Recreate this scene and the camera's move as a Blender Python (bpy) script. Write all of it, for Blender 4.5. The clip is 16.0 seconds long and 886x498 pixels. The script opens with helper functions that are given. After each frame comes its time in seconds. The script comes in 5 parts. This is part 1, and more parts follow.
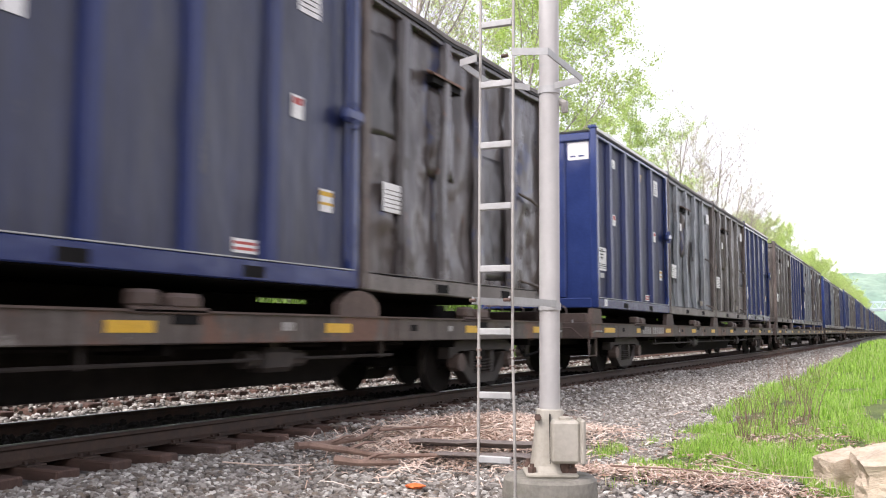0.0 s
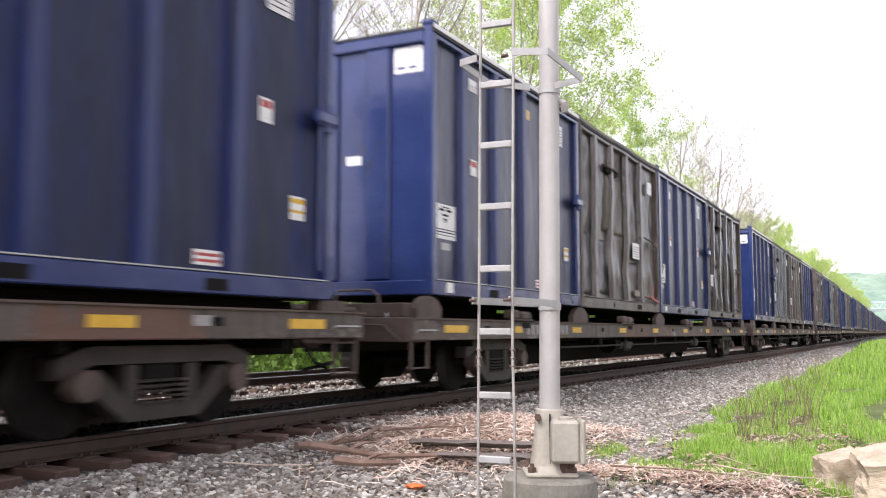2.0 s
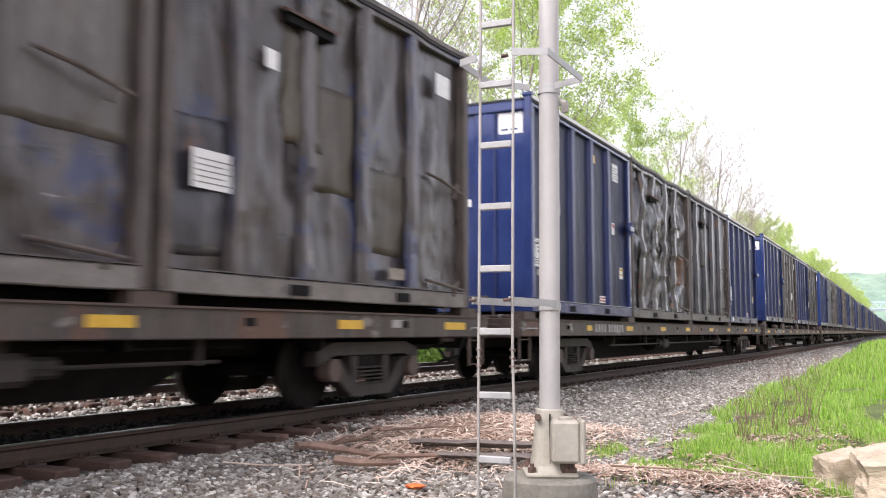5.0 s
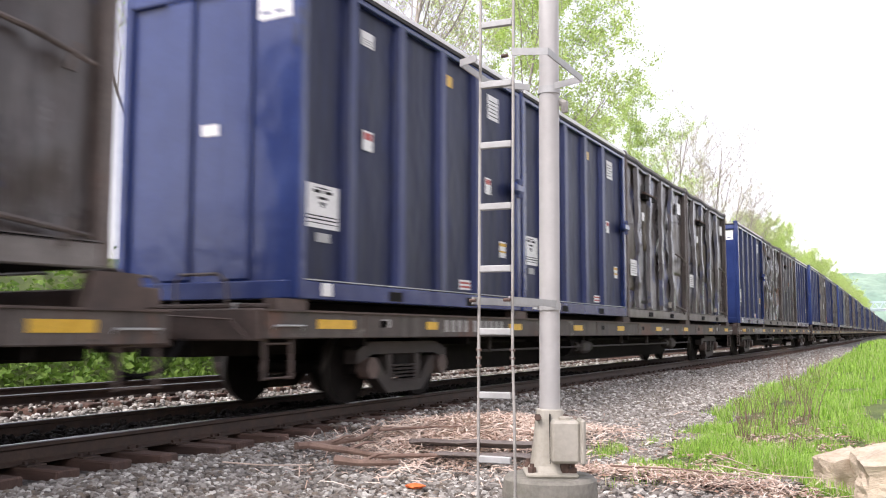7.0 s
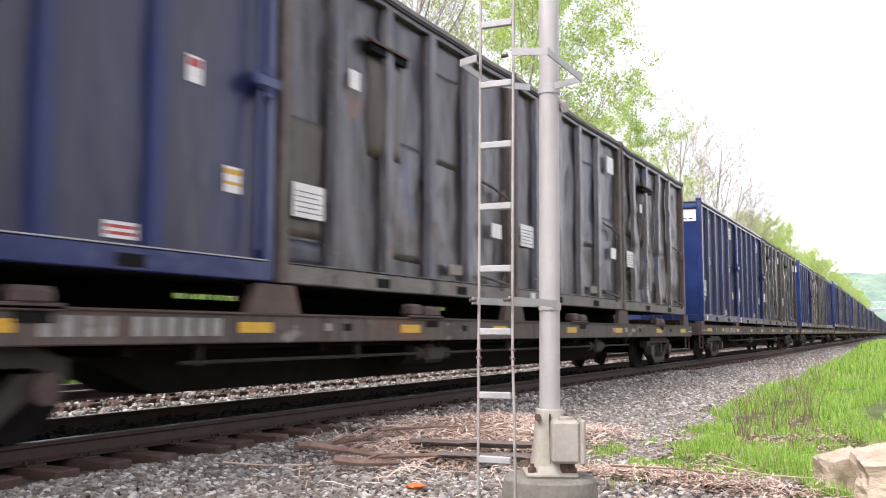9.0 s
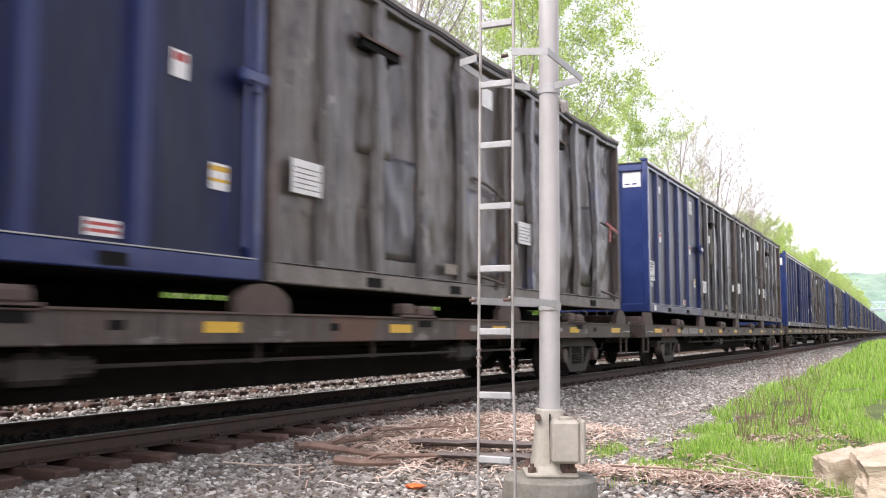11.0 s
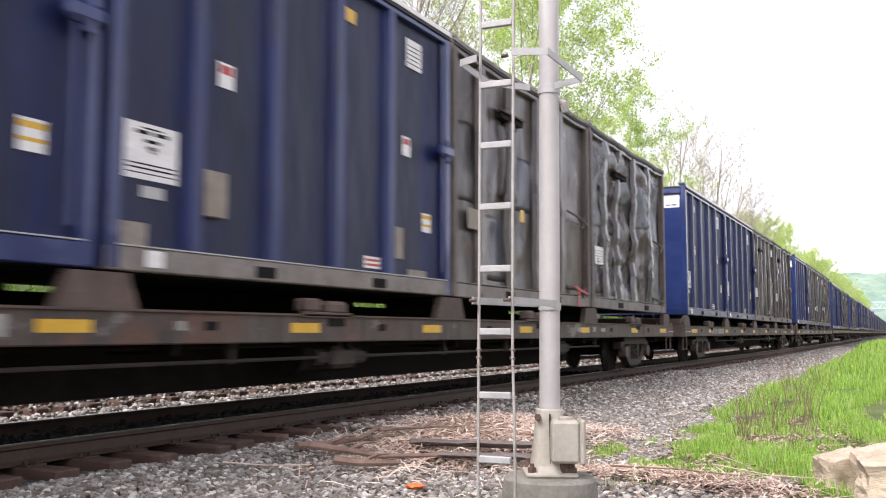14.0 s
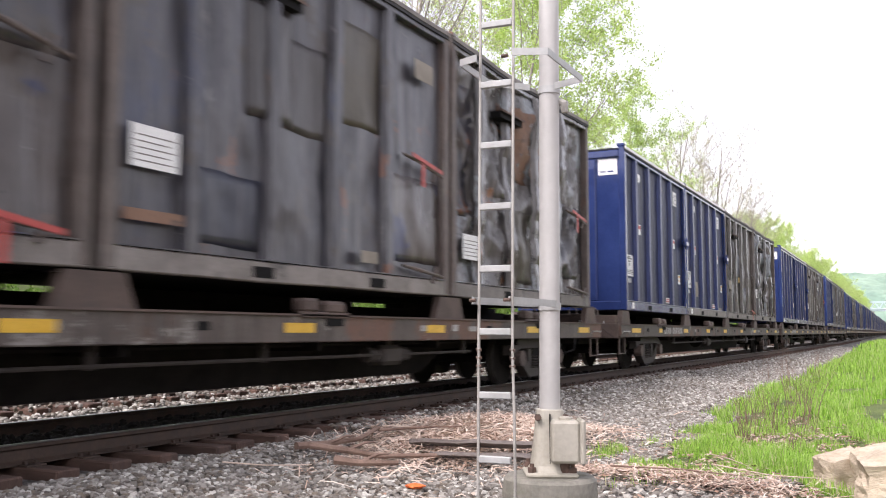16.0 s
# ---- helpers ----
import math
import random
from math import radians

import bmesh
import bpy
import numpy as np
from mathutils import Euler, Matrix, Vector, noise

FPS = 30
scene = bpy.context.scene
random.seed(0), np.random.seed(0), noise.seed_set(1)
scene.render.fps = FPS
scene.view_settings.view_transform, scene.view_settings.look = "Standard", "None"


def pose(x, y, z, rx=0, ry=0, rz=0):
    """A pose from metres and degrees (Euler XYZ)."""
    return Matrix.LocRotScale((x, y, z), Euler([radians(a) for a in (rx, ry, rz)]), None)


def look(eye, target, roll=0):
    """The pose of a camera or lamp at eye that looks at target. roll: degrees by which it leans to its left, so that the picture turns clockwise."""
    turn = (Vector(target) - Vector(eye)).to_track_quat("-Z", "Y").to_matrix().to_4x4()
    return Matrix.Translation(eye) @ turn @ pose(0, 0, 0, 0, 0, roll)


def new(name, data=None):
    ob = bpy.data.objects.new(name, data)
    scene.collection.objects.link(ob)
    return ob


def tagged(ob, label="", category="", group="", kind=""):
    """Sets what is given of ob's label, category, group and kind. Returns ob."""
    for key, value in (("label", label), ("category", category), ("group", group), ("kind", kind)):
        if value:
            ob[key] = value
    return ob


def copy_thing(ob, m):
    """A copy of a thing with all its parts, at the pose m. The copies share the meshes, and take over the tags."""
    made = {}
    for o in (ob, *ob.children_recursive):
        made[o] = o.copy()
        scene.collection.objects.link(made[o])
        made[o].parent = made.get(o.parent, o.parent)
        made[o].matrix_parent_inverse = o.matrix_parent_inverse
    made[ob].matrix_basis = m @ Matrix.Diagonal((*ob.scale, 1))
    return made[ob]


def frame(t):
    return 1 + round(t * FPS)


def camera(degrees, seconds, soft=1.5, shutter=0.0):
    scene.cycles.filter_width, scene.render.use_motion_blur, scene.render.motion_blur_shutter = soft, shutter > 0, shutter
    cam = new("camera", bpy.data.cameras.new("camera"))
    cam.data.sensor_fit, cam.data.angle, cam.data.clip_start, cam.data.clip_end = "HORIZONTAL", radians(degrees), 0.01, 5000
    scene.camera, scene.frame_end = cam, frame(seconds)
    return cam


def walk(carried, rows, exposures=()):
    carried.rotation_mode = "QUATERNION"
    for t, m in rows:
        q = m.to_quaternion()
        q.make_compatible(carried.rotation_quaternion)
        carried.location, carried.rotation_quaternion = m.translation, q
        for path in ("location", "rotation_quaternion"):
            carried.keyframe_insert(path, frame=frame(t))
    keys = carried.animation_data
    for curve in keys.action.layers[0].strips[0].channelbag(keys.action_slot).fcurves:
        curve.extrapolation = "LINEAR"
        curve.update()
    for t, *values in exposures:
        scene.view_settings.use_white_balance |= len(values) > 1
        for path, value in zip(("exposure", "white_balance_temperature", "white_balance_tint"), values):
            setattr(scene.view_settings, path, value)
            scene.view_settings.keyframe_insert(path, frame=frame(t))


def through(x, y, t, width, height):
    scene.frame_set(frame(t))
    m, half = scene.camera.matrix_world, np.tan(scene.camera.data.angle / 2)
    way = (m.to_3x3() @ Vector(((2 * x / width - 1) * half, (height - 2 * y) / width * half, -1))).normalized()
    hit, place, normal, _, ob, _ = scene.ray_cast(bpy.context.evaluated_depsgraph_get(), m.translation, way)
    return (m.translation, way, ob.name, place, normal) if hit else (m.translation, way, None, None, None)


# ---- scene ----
CLIP = 16.0
cam = camera(51.1, CLIP, soft=1.1, shutter=0.38)
EYE = pose(0, 0, 0.87, 95.16, 0, 26.94)
walk(cam, [(0, EYE), (CLIP, EYE)], exposures=[(0, 1.5, 6500, 20), (CLIP, 1.5, 6500, 20)])

# ---- sky and light: bright hazy overcast ----
world = bpy.data.worlds.new("world")
scene.world = world
world.use_nodes = True
wt = world.node_tree
sky = wt.nodes.new("ShaderNodeTexSky")
sky.sky_type, sky.sun_disc = "NISHITA", False
sky.sun_elevation, sky.sun_rotation = radians(52), radians(196)
sky.air_density, sky.dust_density, sky.ozone_density = 1.0, 1.5, 0.6
pale = wt.nodes.new("ShaderNodeHueSaturation")
pale.inputs["Saturation"].default_value = 0.25
wt.links.new(sky.outputs[0], pale.inputs["Color"])
wt.links.new(pale.outputs[0], wt.nodes["Background"].inputs["Color"])
wt.nodes["Background"].inputs["Strength"].default_value = 0.13
sun = new("sun", bpy.data.lights.new("sun", "SUN"))
sun.data.energy, sun.data.angle, sun.data.color = 1.2, radians(14), (1.0, 0.96, 0.9)
sun.matrix_world = look((-16, -55, 72), (0, 0, 0))


# ---- materials ----
def surf(name, a, b, scale=4.0, rough=(0.6, 0.9), metal=0.0, bump=0.2, stretch=(1, 1, 1), fine=40.0, c=None, cover=0.45, vary=0.0, spec=0.5, dist=0.01, grain=0.7, streak=None, patches=(), wave=0.0):
    """Two colours mixed by coarse noise, speckled by fine noise, a third colour in patches, with bump."""
    m = bpy.data.materials.new(name)
    m.use_nodes = True
    t = m.node_tree
    n, l = t.nodes, t.links
    p = n["Principled BSDF"]
    co = n.new("ShaderNodeTexCoord")
    mp = n.new("ShaderNodeMapping")
    mp.inputs["Scale"].default_value = stretch
    info = n.new("ShaderNodeObjectInfo")
    add = n.new("ShaderNodeVectorMath")
    add.operation = "MULTIPLY_ADD"
    add.inputs[1].default_value = (13, 17, 11)
    l.new(info.outputs["Random"], add.inputs[0])
    l.new(co.outputs["Object"], add.inputs[2])
    l.new(add.outputs[0], mp.inputs["Vector"])

    def noise_tex(s, detail=5.0, r=0.6):
        x = n.new("ShaderNodeTexNoise")
        x.inputs["Scale"].default_value, x.inputs["Detail"].default_value, x.inputs["Roughness"].default_value = s, detail, r
        l.new(mp.outputs[0], x.inputs["Vector"])
        return x

    def ramp(x, lo, hi):
        r = n.new("ShaderNodeMapRange")
        r.inputs["From Min"].default_value, r.inputs["From Max"].default_value = lo, hi
        l.new(x, r.inputs["Value"])
        return r.outputs[0]

    def mixed(f, x, y):
        k = n.new("ShaderNodeMix")
        k.data_type = "RGBA"
        l.new(f, k.inputs["Factor"])
        for v, s in ((x, k.inputs[6]), (y, k.inputs[7])):
            if isinstance(v, tuple):
                s.default_value = (*v, 1)
            else:
                l.new(v, s)
        return k.outputs[2]
    n1, n2 = noise_tex(scale), noise_tex(fine, 3.0)
    col = mixed(ramp(n1.outputs[0], 0.36, 0.64), a, b)
    if c:
        n3 = noise_tex(scale * 0.6, 6.0, 0.7)
        w = n3.outputs[0]
        col = mixed(ramp(w, 1 - cover, 1 - cover + 0.1), col, c)
    if streak:
        for k, colour in enumerate(streak):
            sm = n.new("ShaderNodeMapping")
            sm.inputs["Scale"].default_value = (1, 1, 0.07)
            sm.inputs["Location"].default_value = (3.0 * k, 5.0 * k, 0)
            l.new(add.outputs[0], sm.inputs["Vector"])
            sx = n.new("ShaderNodeTexNoise")
            sx.inputs["Scale"].default_value, sx.inputs["Detail"].default_value, sx.inputs["Roughness"].default_value = 5.0 + 3 * k, 6.0, 0.75
            l.new(sm.outputs[0], sx.inputs["Vector"])
            col = mixed(ramp(sx.outputs[0], 0.51, 0.70), col, colour)
    for k, (colour, size, level, shape) in enumerate(patches):
        pm = n.new("ShaderNodeMapping")
        pm.inputs["Scale"].default_value = shape
        pm.inputs["Location"].default_value = (7.0 + 2 * k, 1.0 * k, 4.0 * k)
        l.new(add.outputs[0], pm.inputs["Vector"])
        px = n.new("ShaderNodeTexNoise")
        px.inputs["Scale"].default_value, px.inputs["Detail"].default_value, px.inputs["Roughness"].default_value = size, 8.0, 0.72
        l.new(pm.outputs[0], px.inputs["Vector"])
        col = mixed(ramp(px.outputs[0], level, level + 0.035), col, colour)
    hsv = n.new("ShaderNodeHueSaturation")
    l.new(col, hsv.inputs["Color"])
    val = n.new("ShaderNodeMath")
    val.operation = "MULTIPLY_ADD"
    val.inputs[1].default_value, val.inputs[2].default_value = grain, 1 - grain / 2
    l.new(n2.outputs[0], val.inputs[0])
    out = val.outputs[0]
    if vary:
        v2 = n.new("ShaderNodeMath")
        v2.operation = "MULTIPLY_ADD"
        v2.inputs[1].default_value, v2.inputs[2].default_value = vary, 1 - vary / 2
        l.new(info.outputs["Random"], v2.inputs[0])
        v3 = n.new("ShaderNodeMath")
        v3.operation = "MULTIPLY"
        l.new(v2.outputs[0], v3.inputs[0])
        l.new(out, v3.inputs[1])
        out = v3.outputs[0]
    l.new(out, hsv.inputs["Value"])
    l.new(hsv.outputs[0], p.inputs["Base Color"])
    rr = n.new("ShaderNodeMapRange")
    rr.inputs["To Min"].default_value, rr.inputs["To Max"].default_value = rough
    l.new(n1.outputs[0], rr.inputs["Value"])
    l.new(rr.outputs[0], p.inputs["Roughness"])
    p.inputs["Metallic"].default_value = metal
    p.inputs["Specular IOR Level"].default_value = spec
    if bump:
        bp = n.new("ShaderNodeBump")
        bp.inputs["Strength"].default_value, bp.inputs["Distance"].default_value = bump, dist
        l.new(n2.outputs[0], bp.inputs["Height"])
        l.new(bp.outputs[0], p.inputs["Normal"])
        if wave:
            b2 = n.new("ShaderNodeBump")
            b2.inputs["Strength"].default_value, b2.inputs["Distance"].default_value = 1.0, wave
            l.new(noise_tex(2.6, 2.5, 0.5).outputs[0], b2.inputs["Height"])
            l.new(b2.outputs[0], bp.inputs["Normal"])
    return m


def scatter(name, ramp_cols, rough=0.8, through=0.0, spec=0.3):
    """Loose pieces: a colour for each island out of a ramp."""
    m = bpy.data.materials.new(name)
    m.use_nodes = True
    t = m.node_tree
    n, l = t.nodes, t.links
    p = n["Principled BSDF"]
    g = n.new("ShaderNodeNewGeometry")
    r = n.new("ShaderNodeValToRGB")
    e = r.color_ramp.elements
    while len(e) < len(ramp_cols):
        e.new(0.5)
    for i, c in enumerate(ramp_cols):
        e[i].position = i / max(1, len(ramp_cols) - 1)
        e[i].color = (*c, 1)
    l.new(g.outputs["Random Per Island"], r.inputs["Fac"])
    l.new(r.outputs[0], p.inputs["Base Color"])
    p.inputs["Roughness"].default_value = rough
    p.inputs["Specular IOR Level"].default_value = spec
    if through:
        tr = n.new("ShaderNodeBsdfTranslucent")
        l.new(r.outputs[0], tr.inputs["Color"])
        mx = n.new("ShaderNodeMixShader")
        mx.inputs[0].default_value = through
        l.new(p.outputs[0], mx.inputs[1])
        l.new(tr.outputs[0], mx.inputs[2])
        l.new(mx.outputs[0], n["Material Output"].inputs["Surface"])
    return m


M = {
    "blue": surf("blue_paint", (0.017, 0.031, 0.115), (0.024, 0.043, 0.145), 1.3, (0.14, 0.3), bump=0.03, fine=25, c=(0.03, 0.038, 0.075), cover=0.4, spec=0.5, grain=0.4, wave=0.016),
    "blue_panel": surf("grimy_blue_panel", (0.009, 0.016, 0.072), (0.013, 0.019, 0.06), 1.2, (0.4, 0.58), bump=0.08, stretch=(1, 1, 0.35), fine=22, c=(0.012, 0.02, 0.085), cover=0.46, spec=0.28, wave=0.05, vary=0.28, streak=((0.022, 0.024, 0.036), (0.014, 0.027, 0.115))),
    "blue_dust": surf("dusty_blue_panel", (0.018, 0.025, 0.075), (0.030, 0.034, 0.06), 1.2, (0.27, 0.45), bump=0.08, stretch=(1, 1, 0.35), fine=22, c=(0.016, 0.024, 0.085), cover=0.46, spec=0.5, wave=0.05, vary=0.28, streak=((0.036, 0.038, 0.05), (0.018, 0.03, 0.115)), patches=(((0.07, 0.07, 0.075), 2.2, 0.64, (1, 1, 0.6)),)),
    "blue_rib": surf("grimy_blue_rib", (0.014, 0.026, 0.105), (0.022, 0.036, 0.13), 1.3, (0.3, 0.46), bump=0.06, stretch=(1, 1, 0.4), fine=24, c=(0.03, 0.036, 0.075), cover=0.42, spec=0.35, grain=0.4, wave=0.02, streak=((0.024, 0.028, 0.05),)),
    "dark": surf("scorched_grey_paint", (0.0361, 0.0279, 0.0254), (0.0754, 0.0615, 0.0558), 1.3, (0.2, 0.38), wave=0.045, bump=0.25, stretch=(1, 1, 0.4), fine=20, c=(0.022, 0.027, 0.055), cover=0.42, vary=0.3, streak=((0.025, 0.02, 0.019), (0.15, 0.135, 0.13)), patches=(((0.03, 0.036, 0.085), 0.9, 0.56, (1, 1, 0.8)), ((0.20, 0.185, 0.18), 1.8, 0.63, (1, 1, 0.6)), ((0.15, 0.065, 0.035), 2.2, 0.66, (1, 1, 0.7)), ((0.26, 0.245, 0.24), 5, 0.66, (1, 0.25, 2.2)), ((0.012, 0.011, 0.011), 4, 0.65, (1, 0.3, 1.6)))),
    "slate": surf("grimy_slate_blue_paint", (0.0289, 0.0281, 0.0372), (0.0646, 0.0608, 0.0684), 1.4, (0.22, 0.4), wave=0.045, bump=0.2, stretch=(1, 1, 0.4), fine=24, c=(0.026, 0.034, 0.075), cover=0.42, vary=0.2, streak=((0.022, 0.022, 0.026), (0.13, 0.125, 0.125)), patches=(((0.06, 0.05, 0.045), 1.1, 0.57, (1, 1, 0.8)), ((0.2, 0.19, 0.185), 5, 0.66, (1, 0.25, 2.0)), ((0.16, 0.15, 0.15), 2.2, 0.64, (1, 1, 0.5)), ((0.15, 0.06, 0.032), 1.9, 0.61, (1, 1, 0.6)))),
    "wrecked": surf("scraped_patchy_grey_paint", (0.06, 0.053, 0.05), (0.12, 0.112, 0.108), 1.5, (0.18, 0.36), wave=0.06, bump=0.3, stretch=(1, 1, 0.5), fine=20, c=(0.035, 0.031, 0.03), cover=0.42, vary=0.2, streak=((0.03, 0.027, 0.025), (0.2, 0.195, 0.19)), patches=(((0.21, 0.225, 0.24), 1.0, 0.56, (1, 1, 0.7)), ((0.22, 0.10, 0.05), 1.9, 0.63, (1, 1, 0.6)), ((0.34, 0.33, 0.33), 3.5, 0.65, (1, 0.35, 1.6)), ((0.012, 0.011, 0.011), 3.5, 0.63, (1, 0.4, 1.4)))),
    "brown": surf("dusty_brown_grey_paint", (0.063, 0.0529, 0.0462), (0.1302, 0.1142, 0.1008), 1.4, (0.26, 0.46), wave=0.045, bump=0.25, stretch=(1, 1, 0.4), fine=20, c=(0.035, 0.03, 0.028), cover=0.42, vary=0.3, streak=((0.035, 0.03, 0.027), (0.2, 0.185, 0.165)), patches=(((0.05, 0.042, 0.04), 1.1, 0.57, (1, 1, 0.8)), ((0.25, 0.23, 0.21), 2.0, 0.63, (1, 1, 0.6)), ((0.19, 0.085, 0.045), 2.4, 0.66, (1, 1, 0.7)), ((0.02, 0.018, 0.017), 4, 0.65, (1, 0.3, 1.6)))),
    "faded": surf("faded_grey_blue_paint", (0.12, 0.14, 0.16), (0.20, 0.21, 0.22), 1.8, (0.3, 0.55), wave=0.045, bump=0.2, stretch=(1, 1, 0.4), fine=20, c=(0.08, 0.07, 0.065), cover=0.4, streak=((0.08, 0.08, 0.08), (0.26, 0.27, 0.28)), patches=(((0.06, 0.055, 0.055), 1.2, 0.58, (1, 1, 0.8)), ((0.17, 0.08, 0.045), 2.4, 0.67, (1, 1, 0.7)))),
    "dusty": surf("dusty_scraped_rail", (0.1395, 0.1242, 0.1116), (0.225, 0.2052, 0.1872), 3.0, (0.5, 0.8), bump=0.25, fine=25, c=(0.05, 0.047, 0.045), cover=0.4, vary=0.3),
    "char": surf("charred_grey_sheet", (0.028, 0.024, 0.023), (0.055, 0.049, 0.048), 1.4, (0.25, 0.45), wave=0.045, bump=0.2, stretch=(1, 1, 0.4), fine=20, c=(0.08, 0.072, 0.07), cover=0.36, vary=0.4, streak=((0.02, 0.018, 0.017), (0.09, 0.08, 0.078))),
    "olive": surf("olive_brown_sheet", (0.062, 0.052, 0.037), (0.10, 0.085, 0.062), 1.6, (0.35, 0.6), bump=0.2, stretch=(1, 1, 0.5), fine=22, c=(0.04, 0.035, 0.03), cover=0.4, vary=0.3, streak=((0.04, 0.034, 0.028), (0.13, 0.115, 0.09))),
    "rusted": surf("bare_rusted_sheet", (0.15, 0.08, 0.048), (0.23, 0.135, 0.09), 2.6, (0.55, 0.8), bump=0.3, stretch=(1, 1, 0.6), fine=26, c=(0.11, 0.10, 0.095), cover=0.42, vary=0.3, patches=(((0.05, 0.042, 0.04), 2.0, 0.58, (1, 1, 0.8)),)),
    "post": surf("rusty_brown_post", (0.07, 0.052, 0.044), (0.125, 0.098, 0.084), 3.0, (0.45, 0.7), bump=0.25, fine=26, c=(0.11, 0.055, 0.035), cover=0.4, vary=0.3, streak=((0.03, 0.025, 0.023), (0.16, 0.145, 0.13))),
    "dull_blue": surf("dull_slate_blue_sheet", (0.0221, 0.0255, 0.0425), (0.0357, 0.0391, 0.0595), 1.5, (0.25, 0.45), bump=0.15, stretch=(1, 1, 0.4), fine=22, c=(0.018, 0.023, 0.05), cover=0.42, vary=0.3, streak=((0.02, 0.021, 0.028), (0.075, 0.075, 0.085)), wave=0.03),
    "lid": surf("black_lid", (0.02, 0.02, 0.022), (0.035, 0.035, 0.035), 3, bump=0.1),
    "lid_edge": surf("white_lid_edge", (0.8, 0.8, 0.8), (0.88, 0.88, 0.87), 5, bump=0.05),
    "steel": surf("weathered_brown_steel", (0.06, 0.041, 0.033), (0.11, 0.077, 0.062), 2.5, (0.55, 0.85), bump=0.25, fine=30, c=(0.055, 0.053, 0.05), cover=0.38, vary=0.3),
    "frame": surf("grey_brown_sill", (0.056, 0.043, 0.036), (0.10, 0.08, 0.068), 1.6, (0.5, 0.8), bump=0.2, fine=25, c=(0.085, 0.05, 0.036), cover=0.42, vary=0.3, streak=((0.035, 0.03, 0.027), (0.13, 0.115, 0.10)), patches=(((0.125, 0.066, 0.045), 0.7, 0.53, (1, 0.6, 0.4)), ((0.22, 0.205, 0.185), 1.6, 0.60, (1, 0.6, 1)), ((0.025, 0.022, 0.02), 3.0, 0.63, (1, 0.5, 1)))),
    # Near black: the shade under the train is put into this colour.
    "under": surf("shade_black_under_train", (0.006, 0.005, 0.0045), (0.015, 0.0125, 0.011), 4, (0.7, 0.95), bump=0.3, spec=0.15),
    "gear": surf("dusty_bogie_casting", (0.0231, 0.0177, 0.0143), (0.0476, 0.0381, 0.032), 4, (0.6, 0.9), bump=0.3, c=(0.02, 0.017, 0.015), cover=0.42, vary=0.3),
    "primer": surf("beige_primer_patch", (0.22, 0.19, 0.155), (0.3, 0.265, 0.22), 5, (0.6, 0.8), bump=0.1),
    "tread": surf("worn_wheel_tread", (0.05, 0.045, 0.04), (0.10, 0.09, 0.08), 10, (0.4, 0.6), metal=0.5, bump=0.02),
    "yellow": surf("yellow_reflector", (0.62, 0.36, 0.02), (0.70, 0.43, 0.04), 6, (0.35, 0.5), bump=0.05, c=(0.3, 0.2, 0.06), cover=0.35),
    "white": surf("white_sticker", (0.72, 0.72, 0.70), (0.82, 0.82, 0.80), 5, (0.4, 0.6), bump=0.02, c=(0.55, 0.54, 0.5), cover=0.3),
    "red": surf("red_sticker", (0.38, 0.05, 0.045), (0.48, 0.08, 0.065), 6, (0.4, 0.6), bump=0.02),
    # Print black; on pockets and slots it stands for the shade inside.
    "black": surf("black_print_and_hollows", (0.008, 0.008, 0.008), (0.014, 0.013, 0.013), 6, bump=0.0, spec=0.1),
    "marks": surf("worn_white_lettering", (0.28, 0.27, 0.255), (0.40, 0.39, 0.37), 9, bump=0.0, c=(0.15, 0.13, 0.12), cover=0.42),
    "rail": surf("rusty_rail_steel", (0.028, 0.0165, 0.011), (0.055, 0.032, 0.021), 6, (0.6, 0.85), bump=0.2),
    "rail_top": surf("polished_rail_head", (0.26, 0.25, 0.24), (0.36, 0.35, 0.34), 8, (0.25, 0.42), metal=1.0, bump=0.02),
    "sleeper": surf("oily_brown_sleeper", (0.058, 0.033, 0.024), (0.115, 0.066, 0.048), 3, (0.7, 0.95), bump=0.6, stretch=(0.3, 3, 1), fine=30, c=(0.06, 0.036, 0.028), cover=0.42, vary=0.5),
    "ballast": surf("ballast_bed", (0.06, 0.053, 0.047), (0.15, 0.138, 0.126), 14, (0.8, 0.95), bump=1.0, fine=45, c=(0.08, 0.07, 0.065), cover=0.42, dist=0.05),
    "stones": scatter("ballast_stones", [(0.082, 0.069, 0.058), (0.208, 0.193, 0.172), (0.309, 0.292, 0.262), (0.136, 0.119, 0.101), (0.245, 0.232, 0.21), (0.563, 0.547, 0.498), (0.109, 0.091, 0.075), (0.181, 0.151, 0.118)], 0.85),
    "soil": surf("grassy_soil", (0.07, 0.10, 0.025), (0.12, 0.16, 0.04), 1.2, (0.85, 0.95), bump=0.8, fine=30, c=(0.16, 0.11, 0.07), cover=0.40, dist=0.04),
    "grass": scatter("grass_blades", [(0.12, 0.26, 0.03), (0.33, 0.58, 0.07), (0.44, 0.68, 0.12), (0.18, 0.36, 0.04), (0.54, 0.72, 0.22), (0.28, 0.52, 0.06), (0.6, 0.55, 0.34)], 0.5, 0.45),
    "straw": scatter("dry_stalks", [(0.52, 0.39, 0.31), (0.72, 0.6, 0.5), (0.36, 0.24, 0.18), (0.62, 0.48, 0.39), (0.8, 0.72, 0.63)], 0.8),
    "litter": scatter("dead_leaves_and_chips", [(0.27, 0.165, 0.12), (0.42, 0.31, 0.24), (0.56, 0.47, 0.38), (0.19, 0.11, 0.08), (0.35, 0.22, 0.16), (0.62, 0.54, 0.46)], 0.85),
